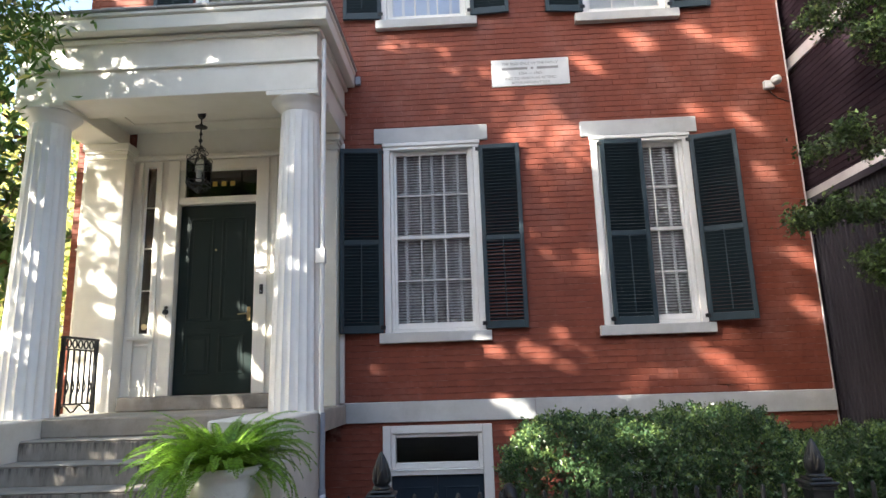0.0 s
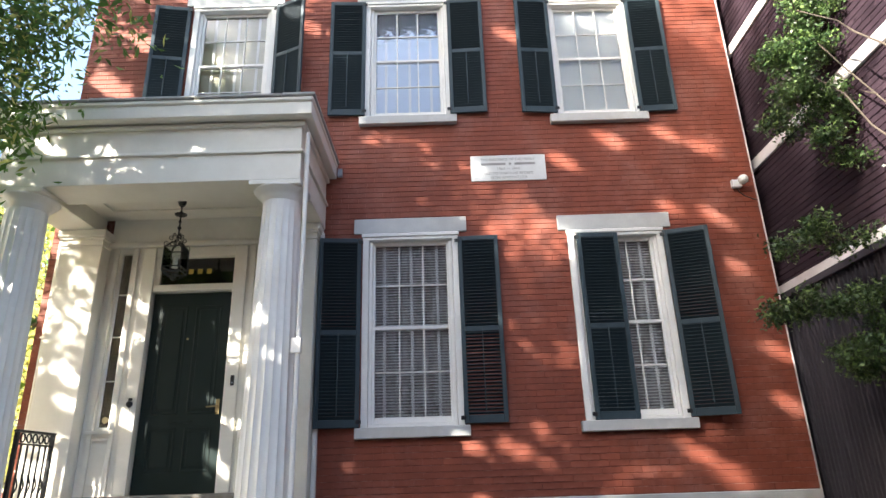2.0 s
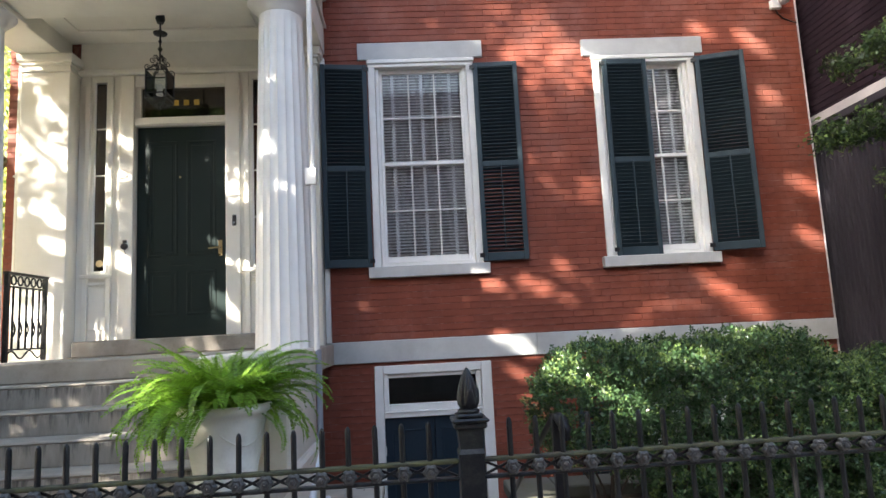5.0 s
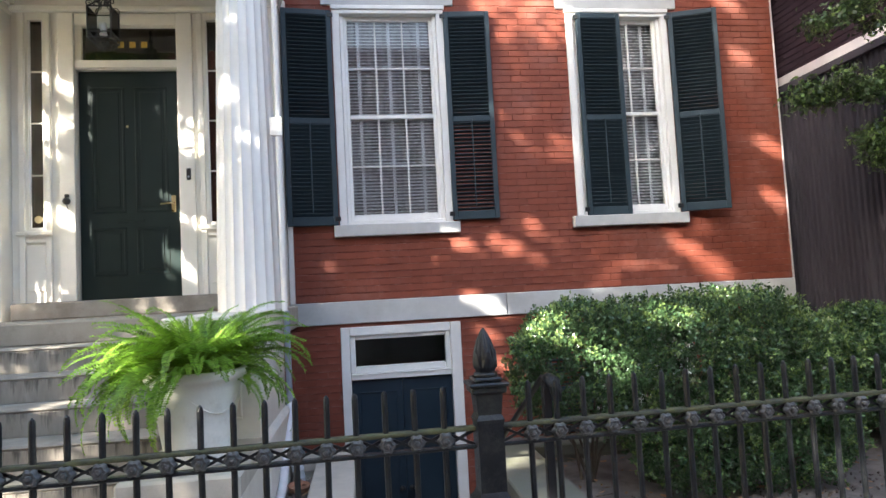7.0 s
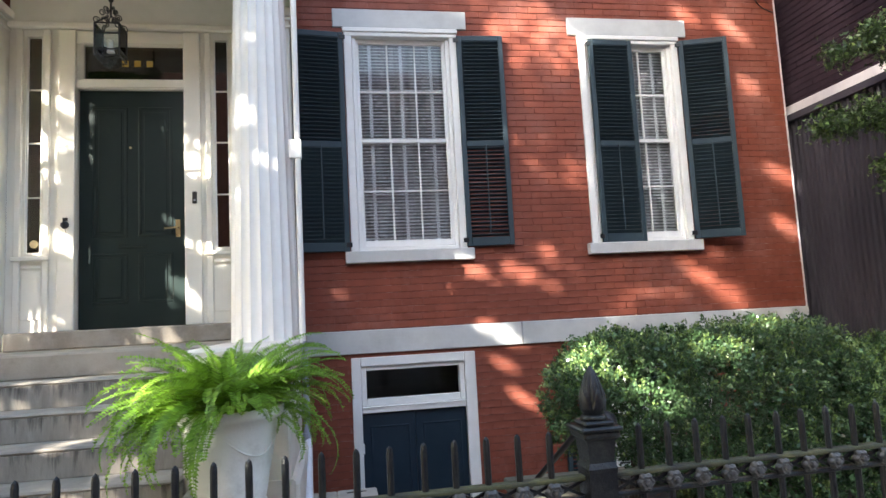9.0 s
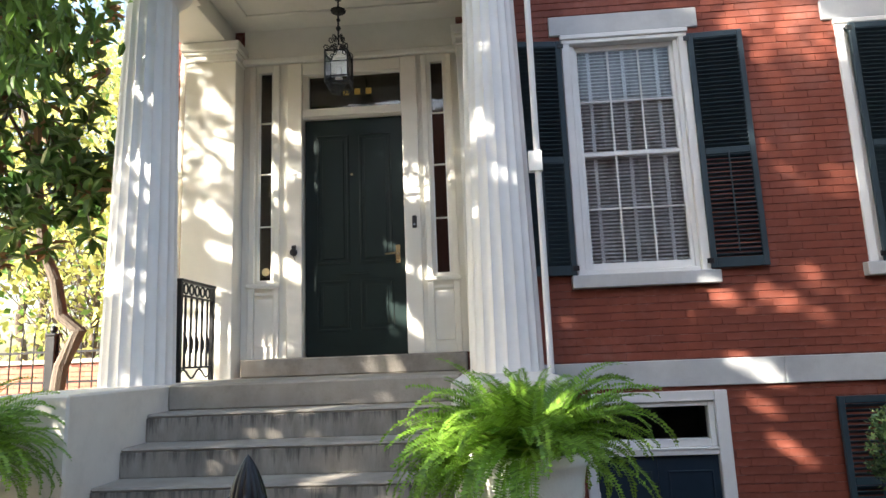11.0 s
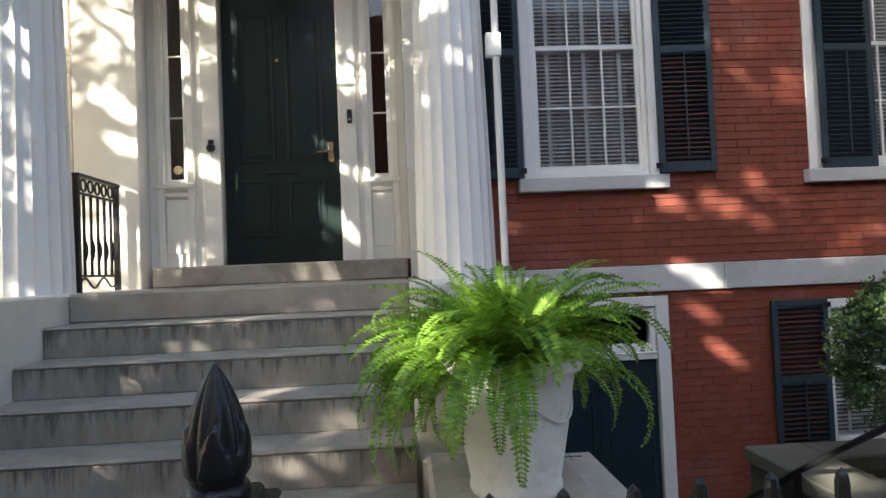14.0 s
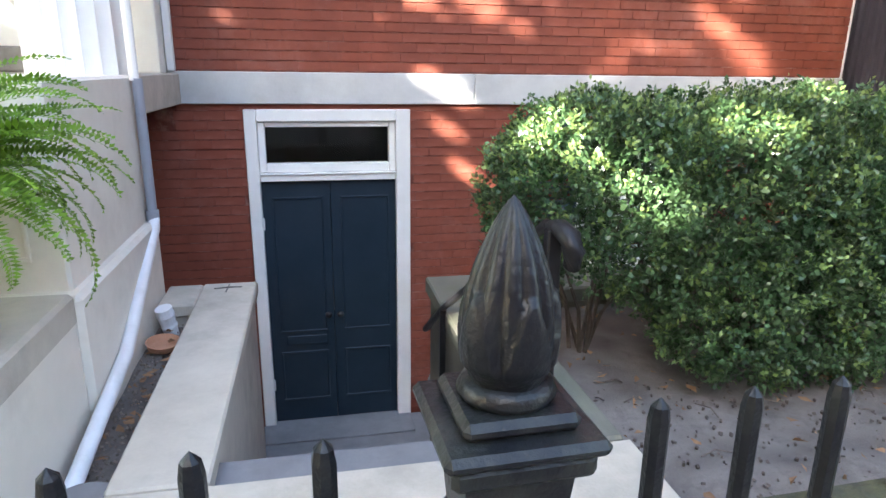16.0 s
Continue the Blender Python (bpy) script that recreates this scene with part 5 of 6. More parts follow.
# ---------------------------------------------------------------- hedges
def hedge(name, label, blobs, tufts, seed, stem_feet, base=0.36):
    """A clipped bush of several mounds: short leafy tufts all over, bare stems below."""
    x0, y0 = blobs[0][0][:2]
    t = thing(name, label, "hedge", (x0, y0, base))
    rs = np.random.RandomState(seed)
    C = np.array([b[0] for b in blobs])
    Rd = np.array([b[1] for b in blobs])
    cut = np.array([b[2] for b in blobs])
    area = (Rd ** 1.6).prod(axis=1) ** (1 / 2.4)
    out_c, out_d = [], []
    for k in range(len(blobs)):
        n = int(tufts * area[k] / area.sum())
        u = rs.normal(size=(n, 3))
        u /= np.linalg.norm(u, axis=1)[:, None]
        u = np.sign(u) * np.abs(u) ** 0.82
        u /= (np.abs(u) ** 2.6).sum(axis=1)[:, None] ** (1 / 2.6)
        lump = np.array([noise.fractal(Vector(tuple(C[k] * 3 + a * Rd[k] * 5.5)), 0.8, 2.0, 4) for a in u])
        p = C[k] + u * Rd[k] * (1 + 0.13 * lump - np.abs(rs.normal(size=n)) * 0.07)[:, None]
        ok = p[:, 2] > cut[k] + 0.10 * rs.normal(size=n)
        for q in range(len(blobs)):
            if q != k:
                ok &= (((p - C[q]) / Rd[q]) ** 2).sum(axis=1) > 0.80
        d = u / Rd[k]
        out_c.append(p[ok])
        out_d.append((d / np.linalg.norm(d, axis=1)[:, None])[ok])
    c, d = np.concatenate(out_c), np.concatenate(out_d)
    per = 20
    d = d + rs.normal(size=d.shape) * 0.45 + np.array([0, 0, 0.35])
    d /= np.linalg.norm(d, axis=1)[:, None]
    along = rs.uniform(-1, 1, (len(c), per))
    pos = c[:, None] + d[:, None] * (along * 0.034)[..., None] + rs.normal(size=(len(c), per, 3)) * 0.013
    od = np.repeat(d, per, axis=0) * (0.9 + 0.9 * along.reshape(-1)[:, None])
    P = leaves(pos.reshape(-1, 3) - np.array([x0, y0, base]), 0.024, 0.0155, 0.15, od, rs=rs)
    # pale tips favour upward tufts: sunlight on the hedge top put into leaf colour
    paleness = np.repeat(rs.uniform(size=len(c)) + 0.25 * d[:, 2], per)
    pale_tip = ((along.reshape(-1) > 0.25) & (paleness > 0.62)).astype(int)
    part("foliage", quads_mesh("foliage", P, [M_BOX, M_BOXTIP], pale_tip), None, t)
    inner = []
    for k in range(len(blobs)):
        v = rs.normal(size=(int(9000 * area[k] / area.sum()), 3))
        v /= np.linalg.norm(v, axis=1)[:, None]
        q = C[k] + v * rs.uniform(0.55, 0.88, len(v))[:, None] * Rd[k]
        inner.append(q[q[:, 2] > cut[k] + 0.06])
    part("inner_foliage", quads_mesh("inner_foliage", leaves(np.concatenate(inner) - np.array([x0, y0, base]), 0.04, 0.026, 0.2, rs=rs), [M_BOX]), None, t)
    for fx, fy in stem_feet:
        for j in range(7):
            a, sp_ = rs.uniform(0, 6.28), rs.uniform(0.12, 0.36)
            ex, ey = fx - x0 + sp_ * math.cos(a), fy - y0 + sp_ * 0.8 * math.sin(a)
            bx, by = fx - x0 + rs.uniform(-0.04, 0.04), fy - y0 + rs.uniform(-0.04, 0.04)
            h_ = rs.uniform(0.5, 0.8)
            part("stem", Geo().tube([(bx, by, -0.03), ((bx * 2 + ex) / 3 + rs.uniform(-0.03, 0.03), (by * 2 + ey) / 3, h_ * 0.4), (ex, ey, h_)], [0.012, 0.009, 0.003], 5), M_STEM, t, "thin bare stem")
    return t


hedge("boxwood_hedge", "clipped dark green boxwood hedge with pale new and sunlit tips",
      [((0.95, 4.68, 1.13), (0.51, 0.46, 0.39), 0.88), ((1.45, 4.64, 1.03), (0.56, 0.54, 0.50), 0.70), ((1.97, 4.75, 1.01), (0.56, 0.58, 0.565), 0.50),
       ((2.42, 4.85, 0.93), (0.44, 0.50, 0.46), 0.45), ((1.50, 4.42, 0.72), (0.42, 0.36, 0.34), 0.42), ((2.02, 4.45, 0.74), (0.50, 0.42, 0.38), 0.42)],
      9000, 21, [(0.92, 4.75), (1.30, 4.70), (1.75, 4.60), (2.25, 4.75)])
hedge("boxwood_hedge", "lower clipped green hedge by the neighbouring wall",
      [((3.05, 5.0, 0.94), (0.48, 0.50, 0.42), 0.55), ((3.60, 5.02, 0.94), (0.50, 0.52, 0.44), 0.55)], 3200, 33, [(3.0, 5.0), (3.55, 5.0)])

# ---------------------------------------------------------------- iron fence
FNY, FZ0 = 2.63, 0.92
PANEL, SKEW = 1.775, 0.03      # post spacing; the fence runs a little askew to the house
POSTS = [-0.12 + PANEL * k for k in range(-2, 3)]


def fence_pose(x):
    return pose(x, FNY + SKEW * (x + 0.12), FZ0, 0, 0, math.degrees(math.atan(SKEW)))


tagged(part("fence_kerb", Geo().box(POSTS[1] - 0.13, 4.1, FNY - 0.19, FNY + 0.25, 0, FZ0 - 0.28, 0.02), M_COPING), "low stone wall carrying the iron fence", "kerb", kind="structure")
tagged(part("fence_kerb", Geo().box(-9.0, POSTS[0] + 0.13, FNY - 0.40, FNY + 0.10, 0, FZ0 - 0.28, 0.02), M_COPING), "low stone wall carrying the iron fence", "kerb", kind="structure")


def sq(r):
    return r * 1.4142


shaftm = Geo().lathe([(sq(0.058), -0.28), (sq(0.058), 0.10), (sq(0.046), 0.115), (sq(0.040), 0.13), (sq(0.040), 0.33), (sq(0.043), 0.345), (sq(0.036), 0.36), (sq(0.042), 0.425)], 4, square=True).mesh("shaft")
capms = [(nm, Geo().box(-a, a, -a, a, z0, z1, 0.005).mesh(nm)) for nm, a, z0, z1 in (("neck", 0.054, 0.425, 0.445), ("cap", 0.061, 0.445, 0.458), ("cap_step", 0.044, 0.458, 0.472))]
# bud finial with pointed overlapping leaves
fg = Geo()
nz, na = 30, 96
v, f = [], []
for j in range(nz + 1):
    s = j / nz
    rad = 0.0305 * (math.sin(math.pi * min(1, 0.28 + 0.72 * s)) ** 0.75) * (1 + 0.10 * (1 - s)) if s < 1 else 0.0
    if s < 0.12:
        rad = 0.023 + 0.006 * s / 0.12
    for k in range(na):
        a = 2 * math.pi * k / na
        rib = abs(math.sin(6 * a)) ** 0.6
        leafy = s < 0.12 + 0.40 * abs(math.cos(2.5 * a + 0.4)) ** 1.3
        lobe = 1.13 + 0.05 * abs(math.cos(2.5 * a + 0.4)) if leafy else 1 + 0.16 * (rib - 0.5) * math.sin(math.pi * s) ** 0.5
        v.append((rad * lobe * math.cos(a), rad * lobe * math.sin(a), 0.482 + 0.141 * s))
for j in range(nz):
    for k in range(na):
        f.append((j * na + k, j * na + (k + 1) % na, (j + 1) * na + (k + 1) % na, (j + 1) * na + k))
fg.add(v, f)
fg.lathe([(0.034, 0.471), (0.038, 0.477), (0.034, 0.485), (0.026, 0.488)], 28)
finm = fg.mesh("finial", True)
for me in [shaftm, finm] + [q[1] for q in capms]:
    me.materials.append(M_IRON)
for k, x in enumerate(POSTS):
    t = thing("fence_post", "black cast iron fence post with leafy bud finial", "fence post", fence_pose(x), group="fence posts")
    part("shaft", shaftm, None, t)
    for nm, me in capms:
        part(nm, me, None, t)
    part("finial", finm, None, t)
picket = Geo().lathe([(0.020, -0.28), (0.022, -0.265), (0.015, -0.25), (0.0095, -0.24), (0.0095, 0.432), (0.0075, 0.444), (0.0, 0.452)], 8).mesh("picket")
picket.materials.append(M_IRON)
rg = Geo()
v, f, n = [], [], 36
for rad, z in ((0.027, 0), (0.026, 0.010), (0.019, 0.018), (0.011, 0.016), (0.008, 0.024), (0.001, 0.026)):
    for k in range(n):
        a = 2 * math.pi * k / n
        q = rad * (1 - (0.20 if 0.01 < rad < 0.03 else 0) * abs(math.sin(3 * a)) ** 3)
        v.append((q * math.cos(a), q * math.sin(a), z))
for j in range(5):
    for k in range(n):
        f.append((j * n + k, j * n + (k + 1) % n, (j + 1) * n + (k + 1) % n, (j + 1) * n + k))
rg.add(v, f)
ros = rg.mesh("rosette")
ros.materials.append(M_ROSETTE)
xl = Geo()
for s in (-1, 1):
    xl.box(-0.052, 0.052, -0.004, 0.004, -0.004, 0.004, m=Matrix.Rotation(s * math.atan2(0.036, 0.080), 4, "Y"))
xm = xl.mesh("lattice_cross")
xm.materials.append(M_IRON)
for x0 in (POSTS[1], POSTS[2], POSTS[3], POSTS[0] - PANEL):
    t = thing("iron_fence", "black cast iron picket fence panel with rosette frieze and mossy rail", "fence", fence_pose(x0), group="fence panels")
    w = PANEL
    n = 18
    sp = (w - 0.27) / (n - 1)
    part("top_rail", Geo().box(0.04, w - 0.04, -0.017, 0.017, 0.312, 0.325, 0.003), M_MOSS, t, "top rail green with moss")
    part("lower_rail", Geo().box(0.04, w - 0.04, -0.013, 0.013, 0.258, 0.270, 0.003), M_IRON, t)
    for k in range(n):
        part("picket", picket, None, t, at=pose(0.135 + k * sp, 0, 0, R.uniform(-0.4, 0.4), R.uniform(-0.4, 0.4), R.uniform(0, 90)))
        part("rosette", ros, None, t, at=pose(0.135 + k * sp, -0.012, 0.291, 90, 0, 0))
    for k in range(n + 1):
        part("lattice_cross", xm, None, t, at=(0.135 + (k - 0.5) * sp, 0, 0.291))

# ---------------------------------------------------------------- trees
def limb(geo, a, b, r0, r1, rs, n=7, wob=0.12, sides=7):
    a, b = np.array(a, float), np.array(b, float)
    L_ = np.linalg.norm(b - a)
    pts = []
    off = np.zeros(3)
    for k in range(n + 1):
        s = k / n
        off += rs.normal(size=3) * wob * L_ / n
        pts.append(tuple(a + (b - a) * s + off * math.sin(math.pi * s)))
    geo.tube(pts, [r0 + (r1 - r0) * k / n for k in range(n + 1)], sides)
    return pts


def tree(name, label, base, trunk_top, r, clusters, leaf, per, sigma, mats, seed, mix=0.0, droop=0.2, limbs=0.4, sides=10, bark=None, gaps=False):
    t = thing(name, label, "tree", base)
    rs = np.random.RandomState(seed)
    b = np.array(base)
    g = Geo()
    tp = np.array(trunk_top) - b
    pts = limb(g, (0, 0, -0.1), tp, r, r * 0.6, rs, 8, 0.10, sides)
    for c in clusters:
        if rs.uniform() < limbs:
            k = rs.randint(len(pts) // 2, len(pts))
            q = limb(g, pts[k], np.array(c) - b, r * 0.16, 0.006, rs, 7, 0.10, 6)
            for _ in range(2):
                j = rs.randint(3, len(q))
                limb(g, q[j], np.array(q[j]) + rs.normal(size=3) * sigma * 1.3, 0.010, 0.003, rs, 4, 0.2, 5)
    part("trunk", g, bark or M_BARK, t)
    C = np.array(clusters) - b
    pos = np.repeat(C, per, axis=0) + rs.normal(size=(len(C) * per, 3)) * sigma * np.array([1, 1, 0.75])
    if gaps:
        pos = pos[~in_gap(pos + b, rs)]
    P = leaves(pos, leaf[0], leaf[1], 0.1, rs=rs, droop=droop)
    idx = (rs.uniform(size=len(P)) < mix).astype(int)
    part("crown", quads_mesh("crown", P, mats, idx), None, t)
    return t


def broad_leaves(base, d, length, width, rs_):
    """Long oval leaves, each folded along its midrib: two quads a leaf."""
    d = d / np.linalg.norm(d, axis=1)[:, None]
    side = np.cross(d, rs_.normal(size=d.shape) * 0.5 + np.array([0, 0, 1.0]))
    side /= np.linalg.norm(side, axis=1)[:, None] + 1e-9
    up = np.cross(side, d)
    n = len(base)
    l = (length * rs_.uniform(0.7, 1.15, n))[:, None]
    w = (width * rs_.uniform(0.8, 1.15, n))[:, None] / 2
    tip = base + d * l - up * l * 0.16
    q = []
    for sg in (-1, 1):
        a = base + d * l * 0.33 + side * sg * w * 0.92 + up * w * 0.35
        b = base + d * l * 0.70 + side * sg * w * 0.80 + up * (w * 0.25 - l * 0.05)
        q.append(np.stack([base, a, b, tip] if sg > 0 else [base, tip, b, a], axis=1))
    return np.concatenate(q)


rs = np.random.RandomState(17)
# street tree: its hanging boughs reach in front of the porch cornice; the unseen crown is placed to shade the house
cl = []
while len(cl) < 600:
    q = rs.uniform(-1, 1, 3)
    if (q ** 2).sum() < 1 and noise.noise(Vector((q[0] * 3.1, q[1] * 3.1 + 4, q[2] * 3.1))) > -0.30:
        cl.append((-7.6 + 3.0 * q[0], 0.2 + 5.2 * q[1], 8.2 + 6.2 * q[2]))
# extra unseen clumps, set where they shade the garden, coping and neighbour's wall
for c_, w_, k_ in (((-7.6, -0.2, 5.6), (0.5, 0.45, 0.4), 34), ((-7.5, -1.3, 6.6), (0.5, 0.45, 0.4), 30), ((-7.6, -2.4, 12.0), (0.6, 1.2, 1.1), 110), ((-7.4, -4.0, 9.0), (0.6, 0.8, 1.6), 70), ((-7.5, -3.5, 5.0), (0.8, 1.2, 1.2), 110), ((-7.5, -6.0, 7.0), (0.8, 1.2, 1.5), 110)):
    cl += [tuple(np.array(c_) + rs.normal(size=3) * np.array(w_)) for _ in range(k_)]


# gaps cut into the unseen crown so that sun lands on chosen spots: on the house front (x, z, width of the gap), on the
# porch and in the garden
WALL_SPOTS = [(-0.76, 1.96, 0.09), (0.55, 2.08, 0.09), (1.0, 2.05, 0.12), (1.20, 1.95, 0.10), (1.24, 2.24, 0.09), (2.92, 1.92, 0.13), (3.12, 1.76, 0.11),
              (0.72, 1.50, 0.13), (0.68, 1.22, 0.12), (0.92, 0.88, 0.10), (1.80, 5.38, 0.12), (2.40, 5.68, 0.13), (3.05, 5.75, 0.11), (2.93, 4.77, 0.10),
              (3.50, 4.60, 0.10), (3.60, 4.02, 0.09), (3.92, 3.00, 0.08), (3.90, 2.45, 0.08), (-3.55, 7.33, 0.16), (-3.95, 6.68, 0.18), (-1.40, 7.52, 0.13), (1.22, 7.30, 0.13), (3.5, 5.55, 0.10)]
PORCH_SPOTS = [(-3.78, 6.65, 4.0, 0.08), (-3.77, 6.65, 2.95, 0.11), (-3.72, 6.65, 2.66, 0.09), (-3.18, 6.8, 3.75, 0.07), (-3.20, 6.8, 2.52, 0.11), (-2.05, 6.8, 3.18, 0.09),
               (-2.05, 6.8, 2.47, 0.10), (-2.06, 6.8, 1.98, 0.10), (-2.30, 6.88, 2.15, 0.14), (-1.50, 5.52, 3.9, 0.045), (-1.48, 5.52, 3.29, 0.045), (-1.53, 5.52, 2.7, 0.045)]
GARDEN_SPOTS = [(-3.84, 5.52, 3.65, 0.08), (-3.84, 5.52, 2.95, 0.08), (-3.67, 5.48, 5.05, 0.07), (-3.1, 5.48, 5.0, 0.07), (-2.2, 5.48, 4.98, 0.05), (-2.9, 6.62, 1.6, 0.10),
                (-2.6, 4.6, 1.25, 0.07), (-1.92, 4.5, 0.5, 0.07), (-1.58, 3.85, 1.42, 0.18), (-1.30, 3.85, 1.52, 0.11), (0.60, 4.5, 1.42, 0.15), (0.85, 4.25, 1.26, 0.13),
                (1.35, 4.3, 1.45, 0.12), (0.42, 4.0, 0.49, 0.08), (0.5, 4.97, 0.49, 0.10), (2.1, 3.6, 0.38, 0.08), (2.9, 3.9, 0.38, 0.08), (1.9, 4.6, 1.55, 0.10)]
SPOTS = np.array([(x, FY, z, r) for x, z, r in WALL_SPOTS] + PORCH_SPOTS + GARDEN_SPOTS)


def in_gap(pos, rs_):
    """True for leaves to leave out of the crown, so that sun reaches the chosen spots."""
    out = np.zeros(len(pos), bool)
    sd = np.array(SUN_DIR)
    e1 = np.array((1.0, 0.0, -0.6))
    e1 = e1 - sd * (e1 @ sd)
    e1 /= np.linalg.norm(e1)
    e2 = np.cross(sd, e1)
    for x, y, z, r in SPOTS:
        d = pos - np.array((x, y, z))
        wide = np.hypot((d @ e1) / 1.45, (d @ e2) * 1.2)
        out |= (d @ sd > 0) & (wide < (r + 0.010) * rs_.uniform(0.75, 1.2, len(pos)))
    return out


bough = [(-3.46 + rs.normal() * 0.10, 4.6 + rs.normal() * 0.15, zz) for zz in np.linspace(4.7, 6.3, 18)]
bough += [(-3.92 + rs.normal() * 0.14, 4.6 + rs.normal() * 0.3, zz) for zz in np.linspace(4.3, 6.8, 26)]
bough += [(xx, 4.4 + rs.normal() * 0.1, 5.75 + rs.normal() * 0.08) for xx in np.linspace(-3.2, -2.5, 4)]
hang = np.array([(-4.42 + rs.normal() * 0.24, 4.95 + rs.normal() * 0.15, zz) for zz in np.linspace(3.55, 4.7, 24)])
st_ = tree("street_tree", "tall street tree with hanging narrow green leaves", (-7.4, 2.0, 0), (-7.2, 1.4, 6.5), 0.26, cl, (0.15, 0.062), 150, 0.22, [M_LEAF, M_FAR], 41, 0.05, 0.5, 0.06, gaps=True)
B_ = np.array(bough) - np.array((-7.4, 2.0, 0))
pos = np.repeat(B_, 80, axis=0) + rs.normal(size=(len(B_) * 80, 3)) * np.array([0.17, 0.20, 0.16])
pos = pos[~in_gap(pos + np.array((-7.4, 2.0, 0)), rs)]
P_ = leaves(pos, 0.11, 0.034, 0.1, rs=rs, droop=0.5)
# the brighter leaves mixed in stand for sunlit ones
part("bough", quads_mesh("bough", P_, [M_LEAF, M_FAR], (rs.uniform(size=len(P_)) < 0.15).astype(int)), None, st_, "hanging leafy bough")
g = Geo()
main = limb(g, (0.3, 0.5, 6.4), (3.7, 2.6, 6.3), 0.06, 0.02, rs, 8, 0.06, 7)
for q in B_[::4]:
    limb(g, main[rs.randint(5, 9)], q, 0.012, 0.003, rs, 5, 0.08, 5)
part("branch", g, M_BARK, st_)
pos = np.repeat(hang, 30, axis=0) + rs.normal(size=(len(hang) * 30, 3)) * 0.12
pos = pos[~in_gap(pos, rs)] - np.array((-7.4, 2.0, 0))
part("bough", quads_mesh("bough", broad_leaves(pos, rs.normal(size=pos.shape) * 0.6 + np.array([0, 0, -0.8]), 0.15, 0.05, rs), [M_LEAF]), None, st_, "hanging bough of broad leaves")
# magnolia in the side yard
mag = thing("magnolia_tree", "magnolia with large dark glossy leaves and crooked trunk", "tree", (-5.84, 7.7, 0.9))
MB = np.array((-5.84, 7.7, 0.9))
g = Geo()
trunk_line = [np.array(q) - MB for q in ((-5.95, 7.7, 0.85), (-5.84, 7.7, 1.75), (-5.67, 7.7, 2.10), (-5.86, 7.68, 2.26), (-5.92, 7.65, 2.63), (-6.04, 7.6, 2.95), (-6.12, 7.5, 3.9), (-6.35, 7.4, 4.8))]
g.tube(trunk_line, [0.075, 0.07, 0.075, 0.065, 0.06, 0.055, 0.045, 0.03], 10)
ros_c = []
for c_, w_, k_ in (((-5.35, 7.0, 3.6), (0.26, 0.25, 0.24), 44), ((-5.9, 6.9, 3.3), (0.30, 0.25, 0.22), 38), ((-6.35, 6.8, 4.1), (0.32, 0.3, 0.40), 60),
                   ((-5.75, 6.7, 4.9), (0.40, 0.3, 0.32), 60), ((-6.6, 6.6, 5.2), (0.45, 0.35, 0.45), 64), ((-6.0, 7.0, 2.75), (0.2, 0.2, 0.08), 7)):
    pts_ = np.array(c_) + rs.normal(size=(k_, 3)) * np.array(w_)
    ros_c.append(pts_)
    hub = np.array(c_) - MB
    limb(g, trunk_line[rs.randint(4, 8)], hub, 0.022, 0.010, rs, 7, 0.12, 6)
    for q in pts_[::2]:
        limb(g, hub, q - MB, 0.009, 0.004, rs, 4, 0.12, 5)
part("trunk", g, M_BARK, mag)
ros_c = np.concatenate(ros_c)
per = 11
axis = rs.normal(size=ros_c.shape) * 0.6 + np.array([0, -0.3, 0.4])
base = np.repeat(ros_c - MB, per, axis=0) + rs.normal(size=(len(ros_c) * per, 3)) * 0.025
d = np.repeat(axis, per, axis=0) * 0.35 + rs.normal(size=base.shape) + np.array([0, 0, -0.15])
P_ = broad_leaves(base, d, 0.19, 0.085, rs)
brown = rs.uniform(size=len(base)) < 0.09
part("crown", quads_mesh("crown", P_, [M_MAGLEAF, M_MAGBROWN], np.concatenate([brown, brown]).astype(int)), None, mag)
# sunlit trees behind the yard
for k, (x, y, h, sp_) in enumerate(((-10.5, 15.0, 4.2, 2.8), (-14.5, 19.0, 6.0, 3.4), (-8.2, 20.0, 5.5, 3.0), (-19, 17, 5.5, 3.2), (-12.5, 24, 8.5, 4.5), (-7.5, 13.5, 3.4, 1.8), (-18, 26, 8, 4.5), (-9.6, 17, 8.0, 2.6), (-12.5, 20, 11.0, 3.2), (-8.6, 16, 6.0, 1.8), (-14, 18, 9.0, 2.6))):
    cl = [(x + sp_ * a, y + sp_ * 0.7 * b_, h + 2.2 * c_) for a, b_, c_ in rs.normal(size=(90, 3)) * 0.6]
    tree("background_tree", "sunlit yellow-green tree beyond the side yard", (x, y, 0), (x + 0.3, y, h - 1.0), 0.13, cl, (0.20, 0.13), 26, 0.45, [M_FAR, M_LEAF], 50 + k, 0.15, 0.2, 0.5)
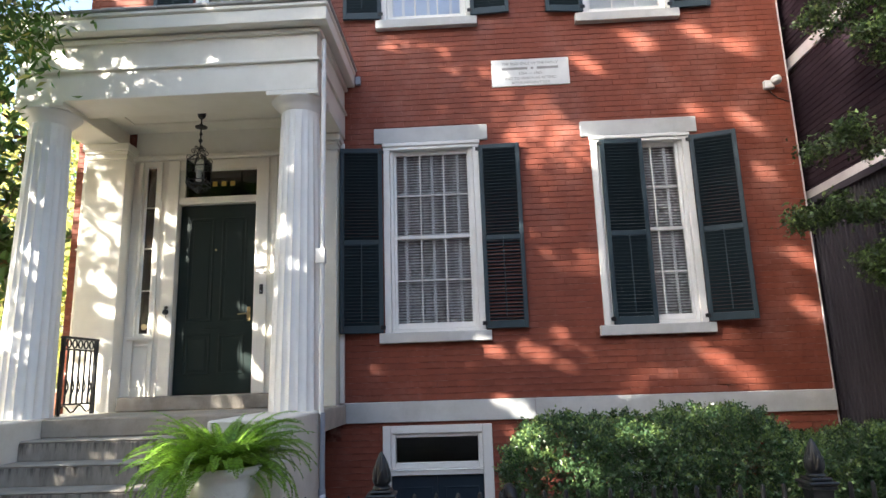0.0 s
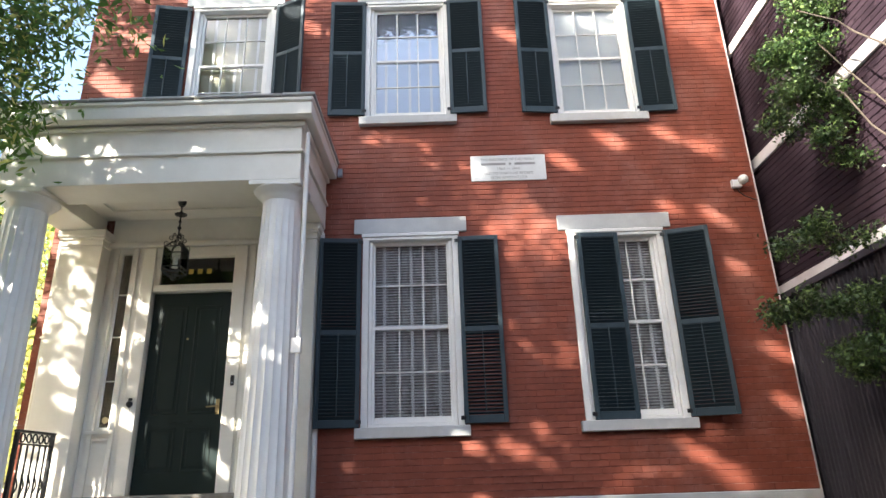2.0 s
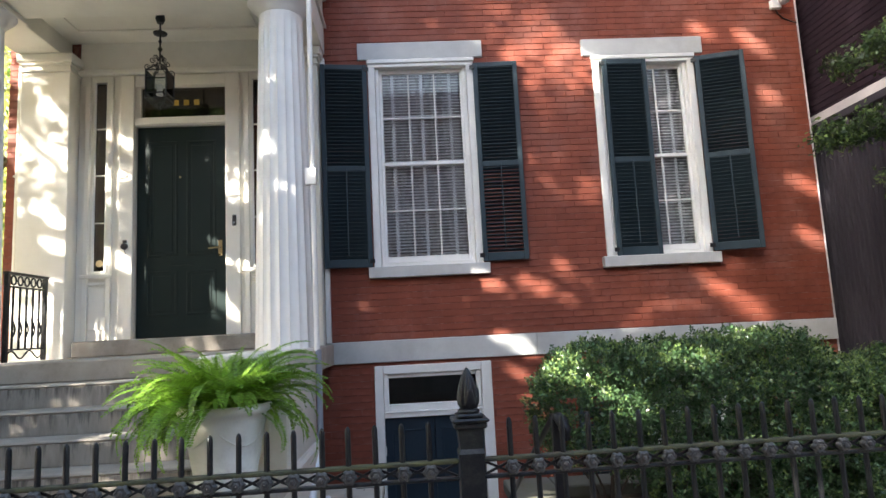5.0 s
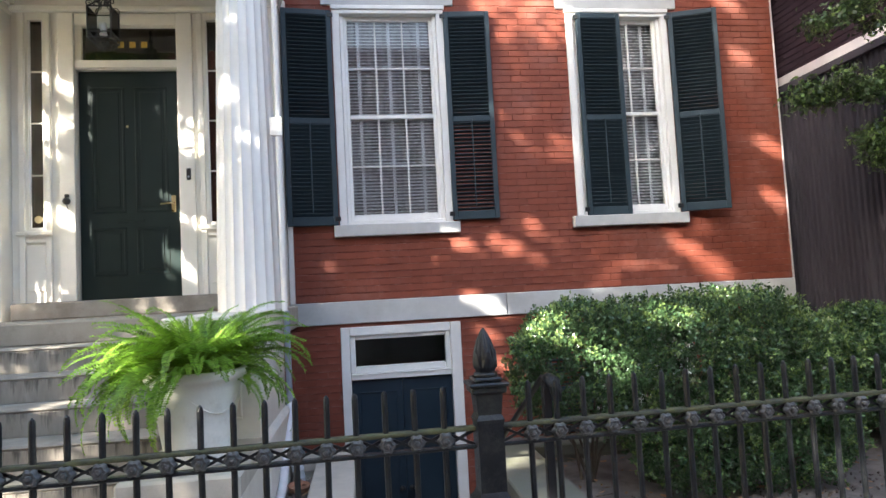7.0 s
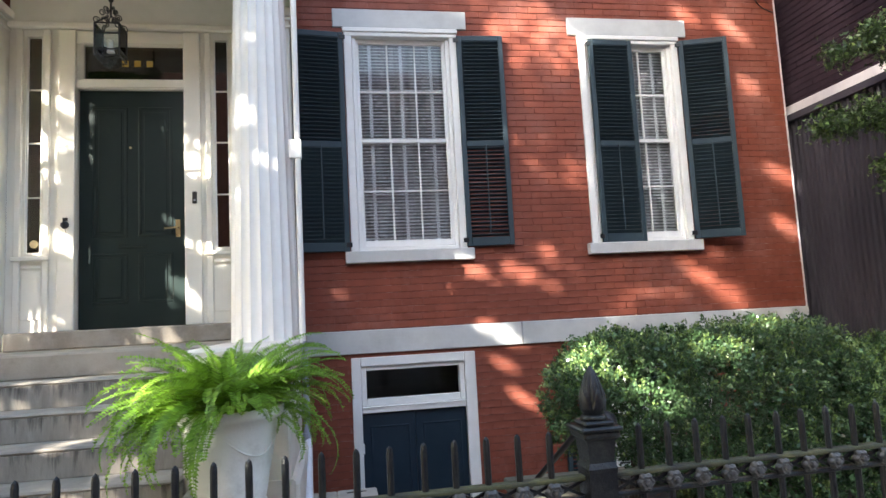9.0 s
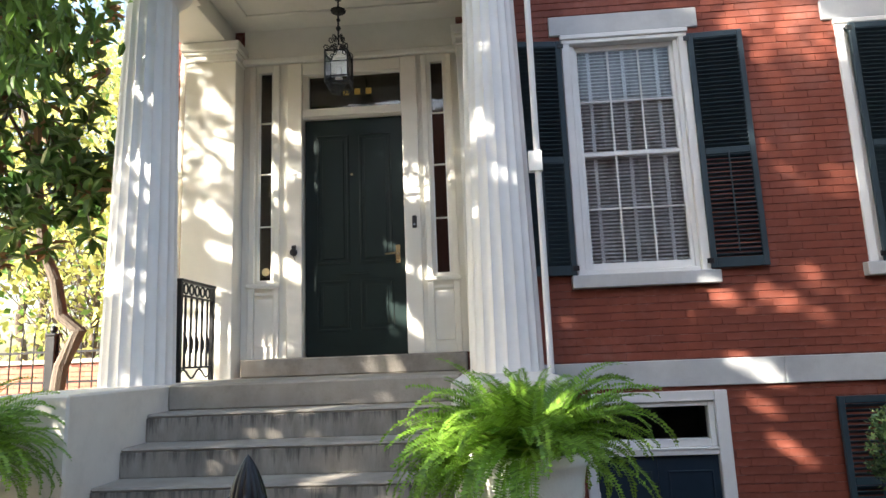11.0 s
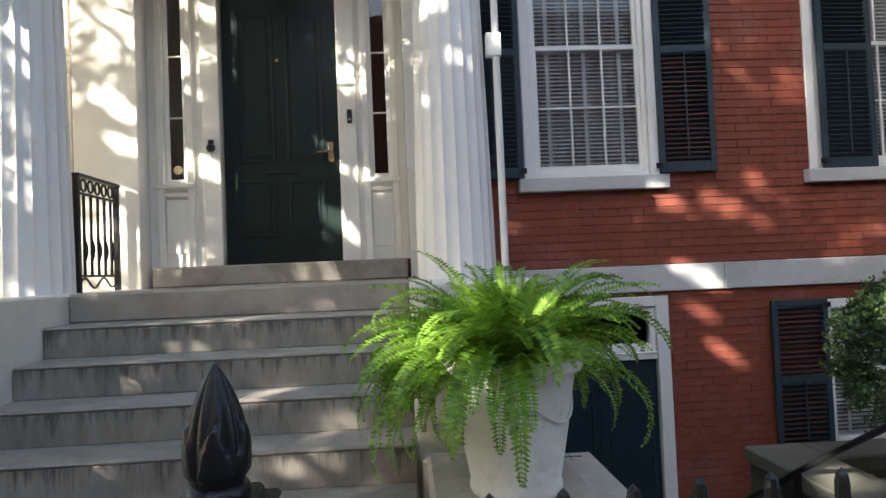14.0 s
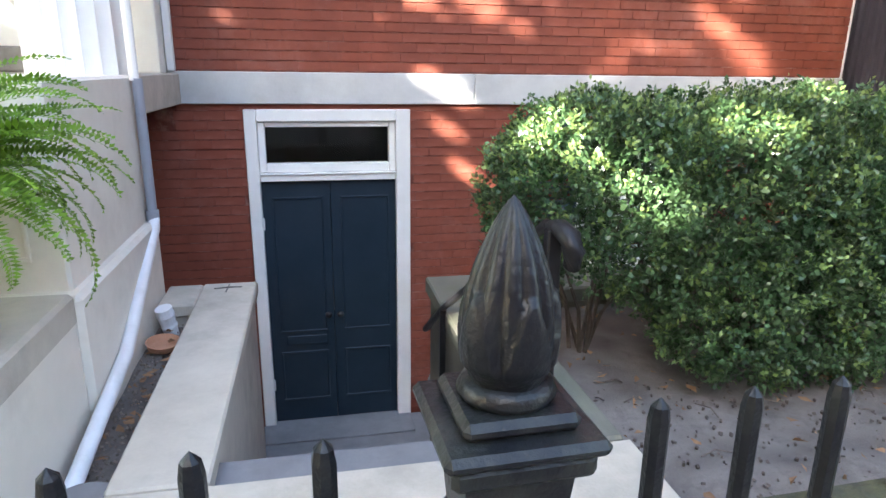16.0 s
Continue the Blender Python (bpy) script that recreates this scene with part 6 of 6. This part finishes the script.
# small-leaved tree by the neighbour's wall
cl = []
for q in ((3.70, 5.2, 5.3), (4.0, 5.15, 5.7), (3.95, 5.0, 5.9), (3.85, 5.1, 5.1), (3.98, 5.1, 4.95), (3.88, 5.2, 4.7), (4.02, 5.1, 4.5), (3.75, 5.2, 5.6), (3.55, 5.2, 5.0), (3.6, 5.2, 5.65), (3.9, 5.1, 6.3), (4.0, 5.0, 6.1),
          (3.36, 5.2, 3.68), (3.52, 5.2, 3.78), (3.68, 5.2, 3.83), (3.82, 5.2, 3.67), (3.08, 5.2, 3.05), (3.22, 5.2, 3.08), (3.36, 5.2, 3.12), (3.54, 5.2, 3.12), (3.70, 5.2, 3.10), (3.85, 5.2, 3.18), (3.98, 5.2, 3.24),
          (3.55, 5.2, 2.72), (3.66, 5.2, 2.66), (3.76, 5.2, 2.58), (3.9, 5.2, 2.84), (3.88, 5.2, 2.6), (4.0, 5.1, 2.95)):
    n_, w_ = (9, 0.12) if q[2] > 4.9 else (4, 0.05)
    cl += [tuple(np.array(q) + rs.normal(size=3) * np.array([w_, 0.10, w_ * 0.9])) for _ in range(n_)]
tree("holly_tree", "small-leaved dark evergreen tree reaching past the corner", (3.95, 3.75, 0.33), (3.98, 4.0, 5.6), 0.07, cl, (0.042, 0.024), 105, 0.062, [M_HOLLY, M_BOXTIP], 61, 0.2, 0.0, 0.015, bark=M_STEM)

# ---------------------------------------------------------------- side yard fence and wall
yw = tagged(part("yard_wall", Geo().box(-17, -4.4, 9.92, 10.15, 0, 1.80), M_MORTAR), "low brick wall behind the side yard", "wall", kind="structure")
gb, rr = Geo(), random.Random(6)
for q in brick_rows(-14, -4.4, 0.95, 1.80, [], seed=8):
    brick_geo(gb, *q, 9.905, 0.015, rr)
tagged(part("brickwork", gb, M_YARDBRICK, yw), kind="stuff")
part("coping", Geo().box(-17, -4.4, 9.88, 10.18, 1.80, 1.86, 0.01), M_COPING, yw)
yf = thing("yard_fence", "black iron spear fence across the side yard", "fence", (0, 8.2, 0.95))
for zz in (0.12, 0.62, 0.95):
    part("rail", Geo().box(-13, -4.36, -0.012, 0.012, zz, zz + 0.025), M_RAILBLK, yf)
pk = Geo().lathe([(0.009, 0), (0.009, 1.13), (0.014, 1.15), (0.0, 1.22)], 6).mesh("picket")
pk.materials.append(M_RAILBLK)
for k in range(62):
    part("picket", pk, None, yf, at=(-4.45 - 0.138 * k, 0, 0))
for x in (-6.30, -9.2, -12.0):
    part("post", Geo().box(x - 0.05, x + 0.05, -0.05, 0.05, 0, 1.14, 0.006).box(x - 0.062, x + 0.062, -0.062, 0.062, 1.14, 1.17, 0.006).lathe([(0.02, 1.17), (0.04, 1.20), (0.035, 1.24), (0.0, 1.26)], 14, (x, 0, 0)), M_RAILBLK, yf)
    part("brace", Geo().tube([(x, 0.0, 0.7), (x + 0.30, -0.2, 0.0)], 0.015, 6), M_RAILBLK, yf)

# ---------------------------------------------------------------- bricks of the front wall
gb, rr = Geo(), random.Random(9)
rows = brick_rows(HX0, HX1, PIT, HTOP, NOBRICK, seed=2)
near = [q for q in rows if q[0] > -1.10 and q[1] < 1.30 and 0.55 < q[2] < 1.40 or (q[0] > 0.30 and q[1] < 1.95 and 1.60 < q[2] < 2.32)]
near = near[:300]
nearset = set(near)
shared = {}
for q in rows:
    if q not in nearset:
        brick_geo(gb, *q, FY, 0.012, rr)
tagged(part("brickwork", gb, M_BRICK, wall), kind="stuff")
for q in near:
    L_ = round(q[1] - q[0], 2)
    key = (L_, rr.randrange(3))
    if key not in shared:
        gg = Geo()
        hl, hh = (q[1] - q[0]) / 2, (q[3] - q[2]) / 2
        brick_geo(gg, -hl, hl, -hh, hh, 0, 0.012, rr)
        shared[key] = gg.mesh("brick")
    part("brick", shared[key], M_BRICK, wall, at=((q[0] + q[1]) / 2, FY, (q[2] + q[3]) / 2))
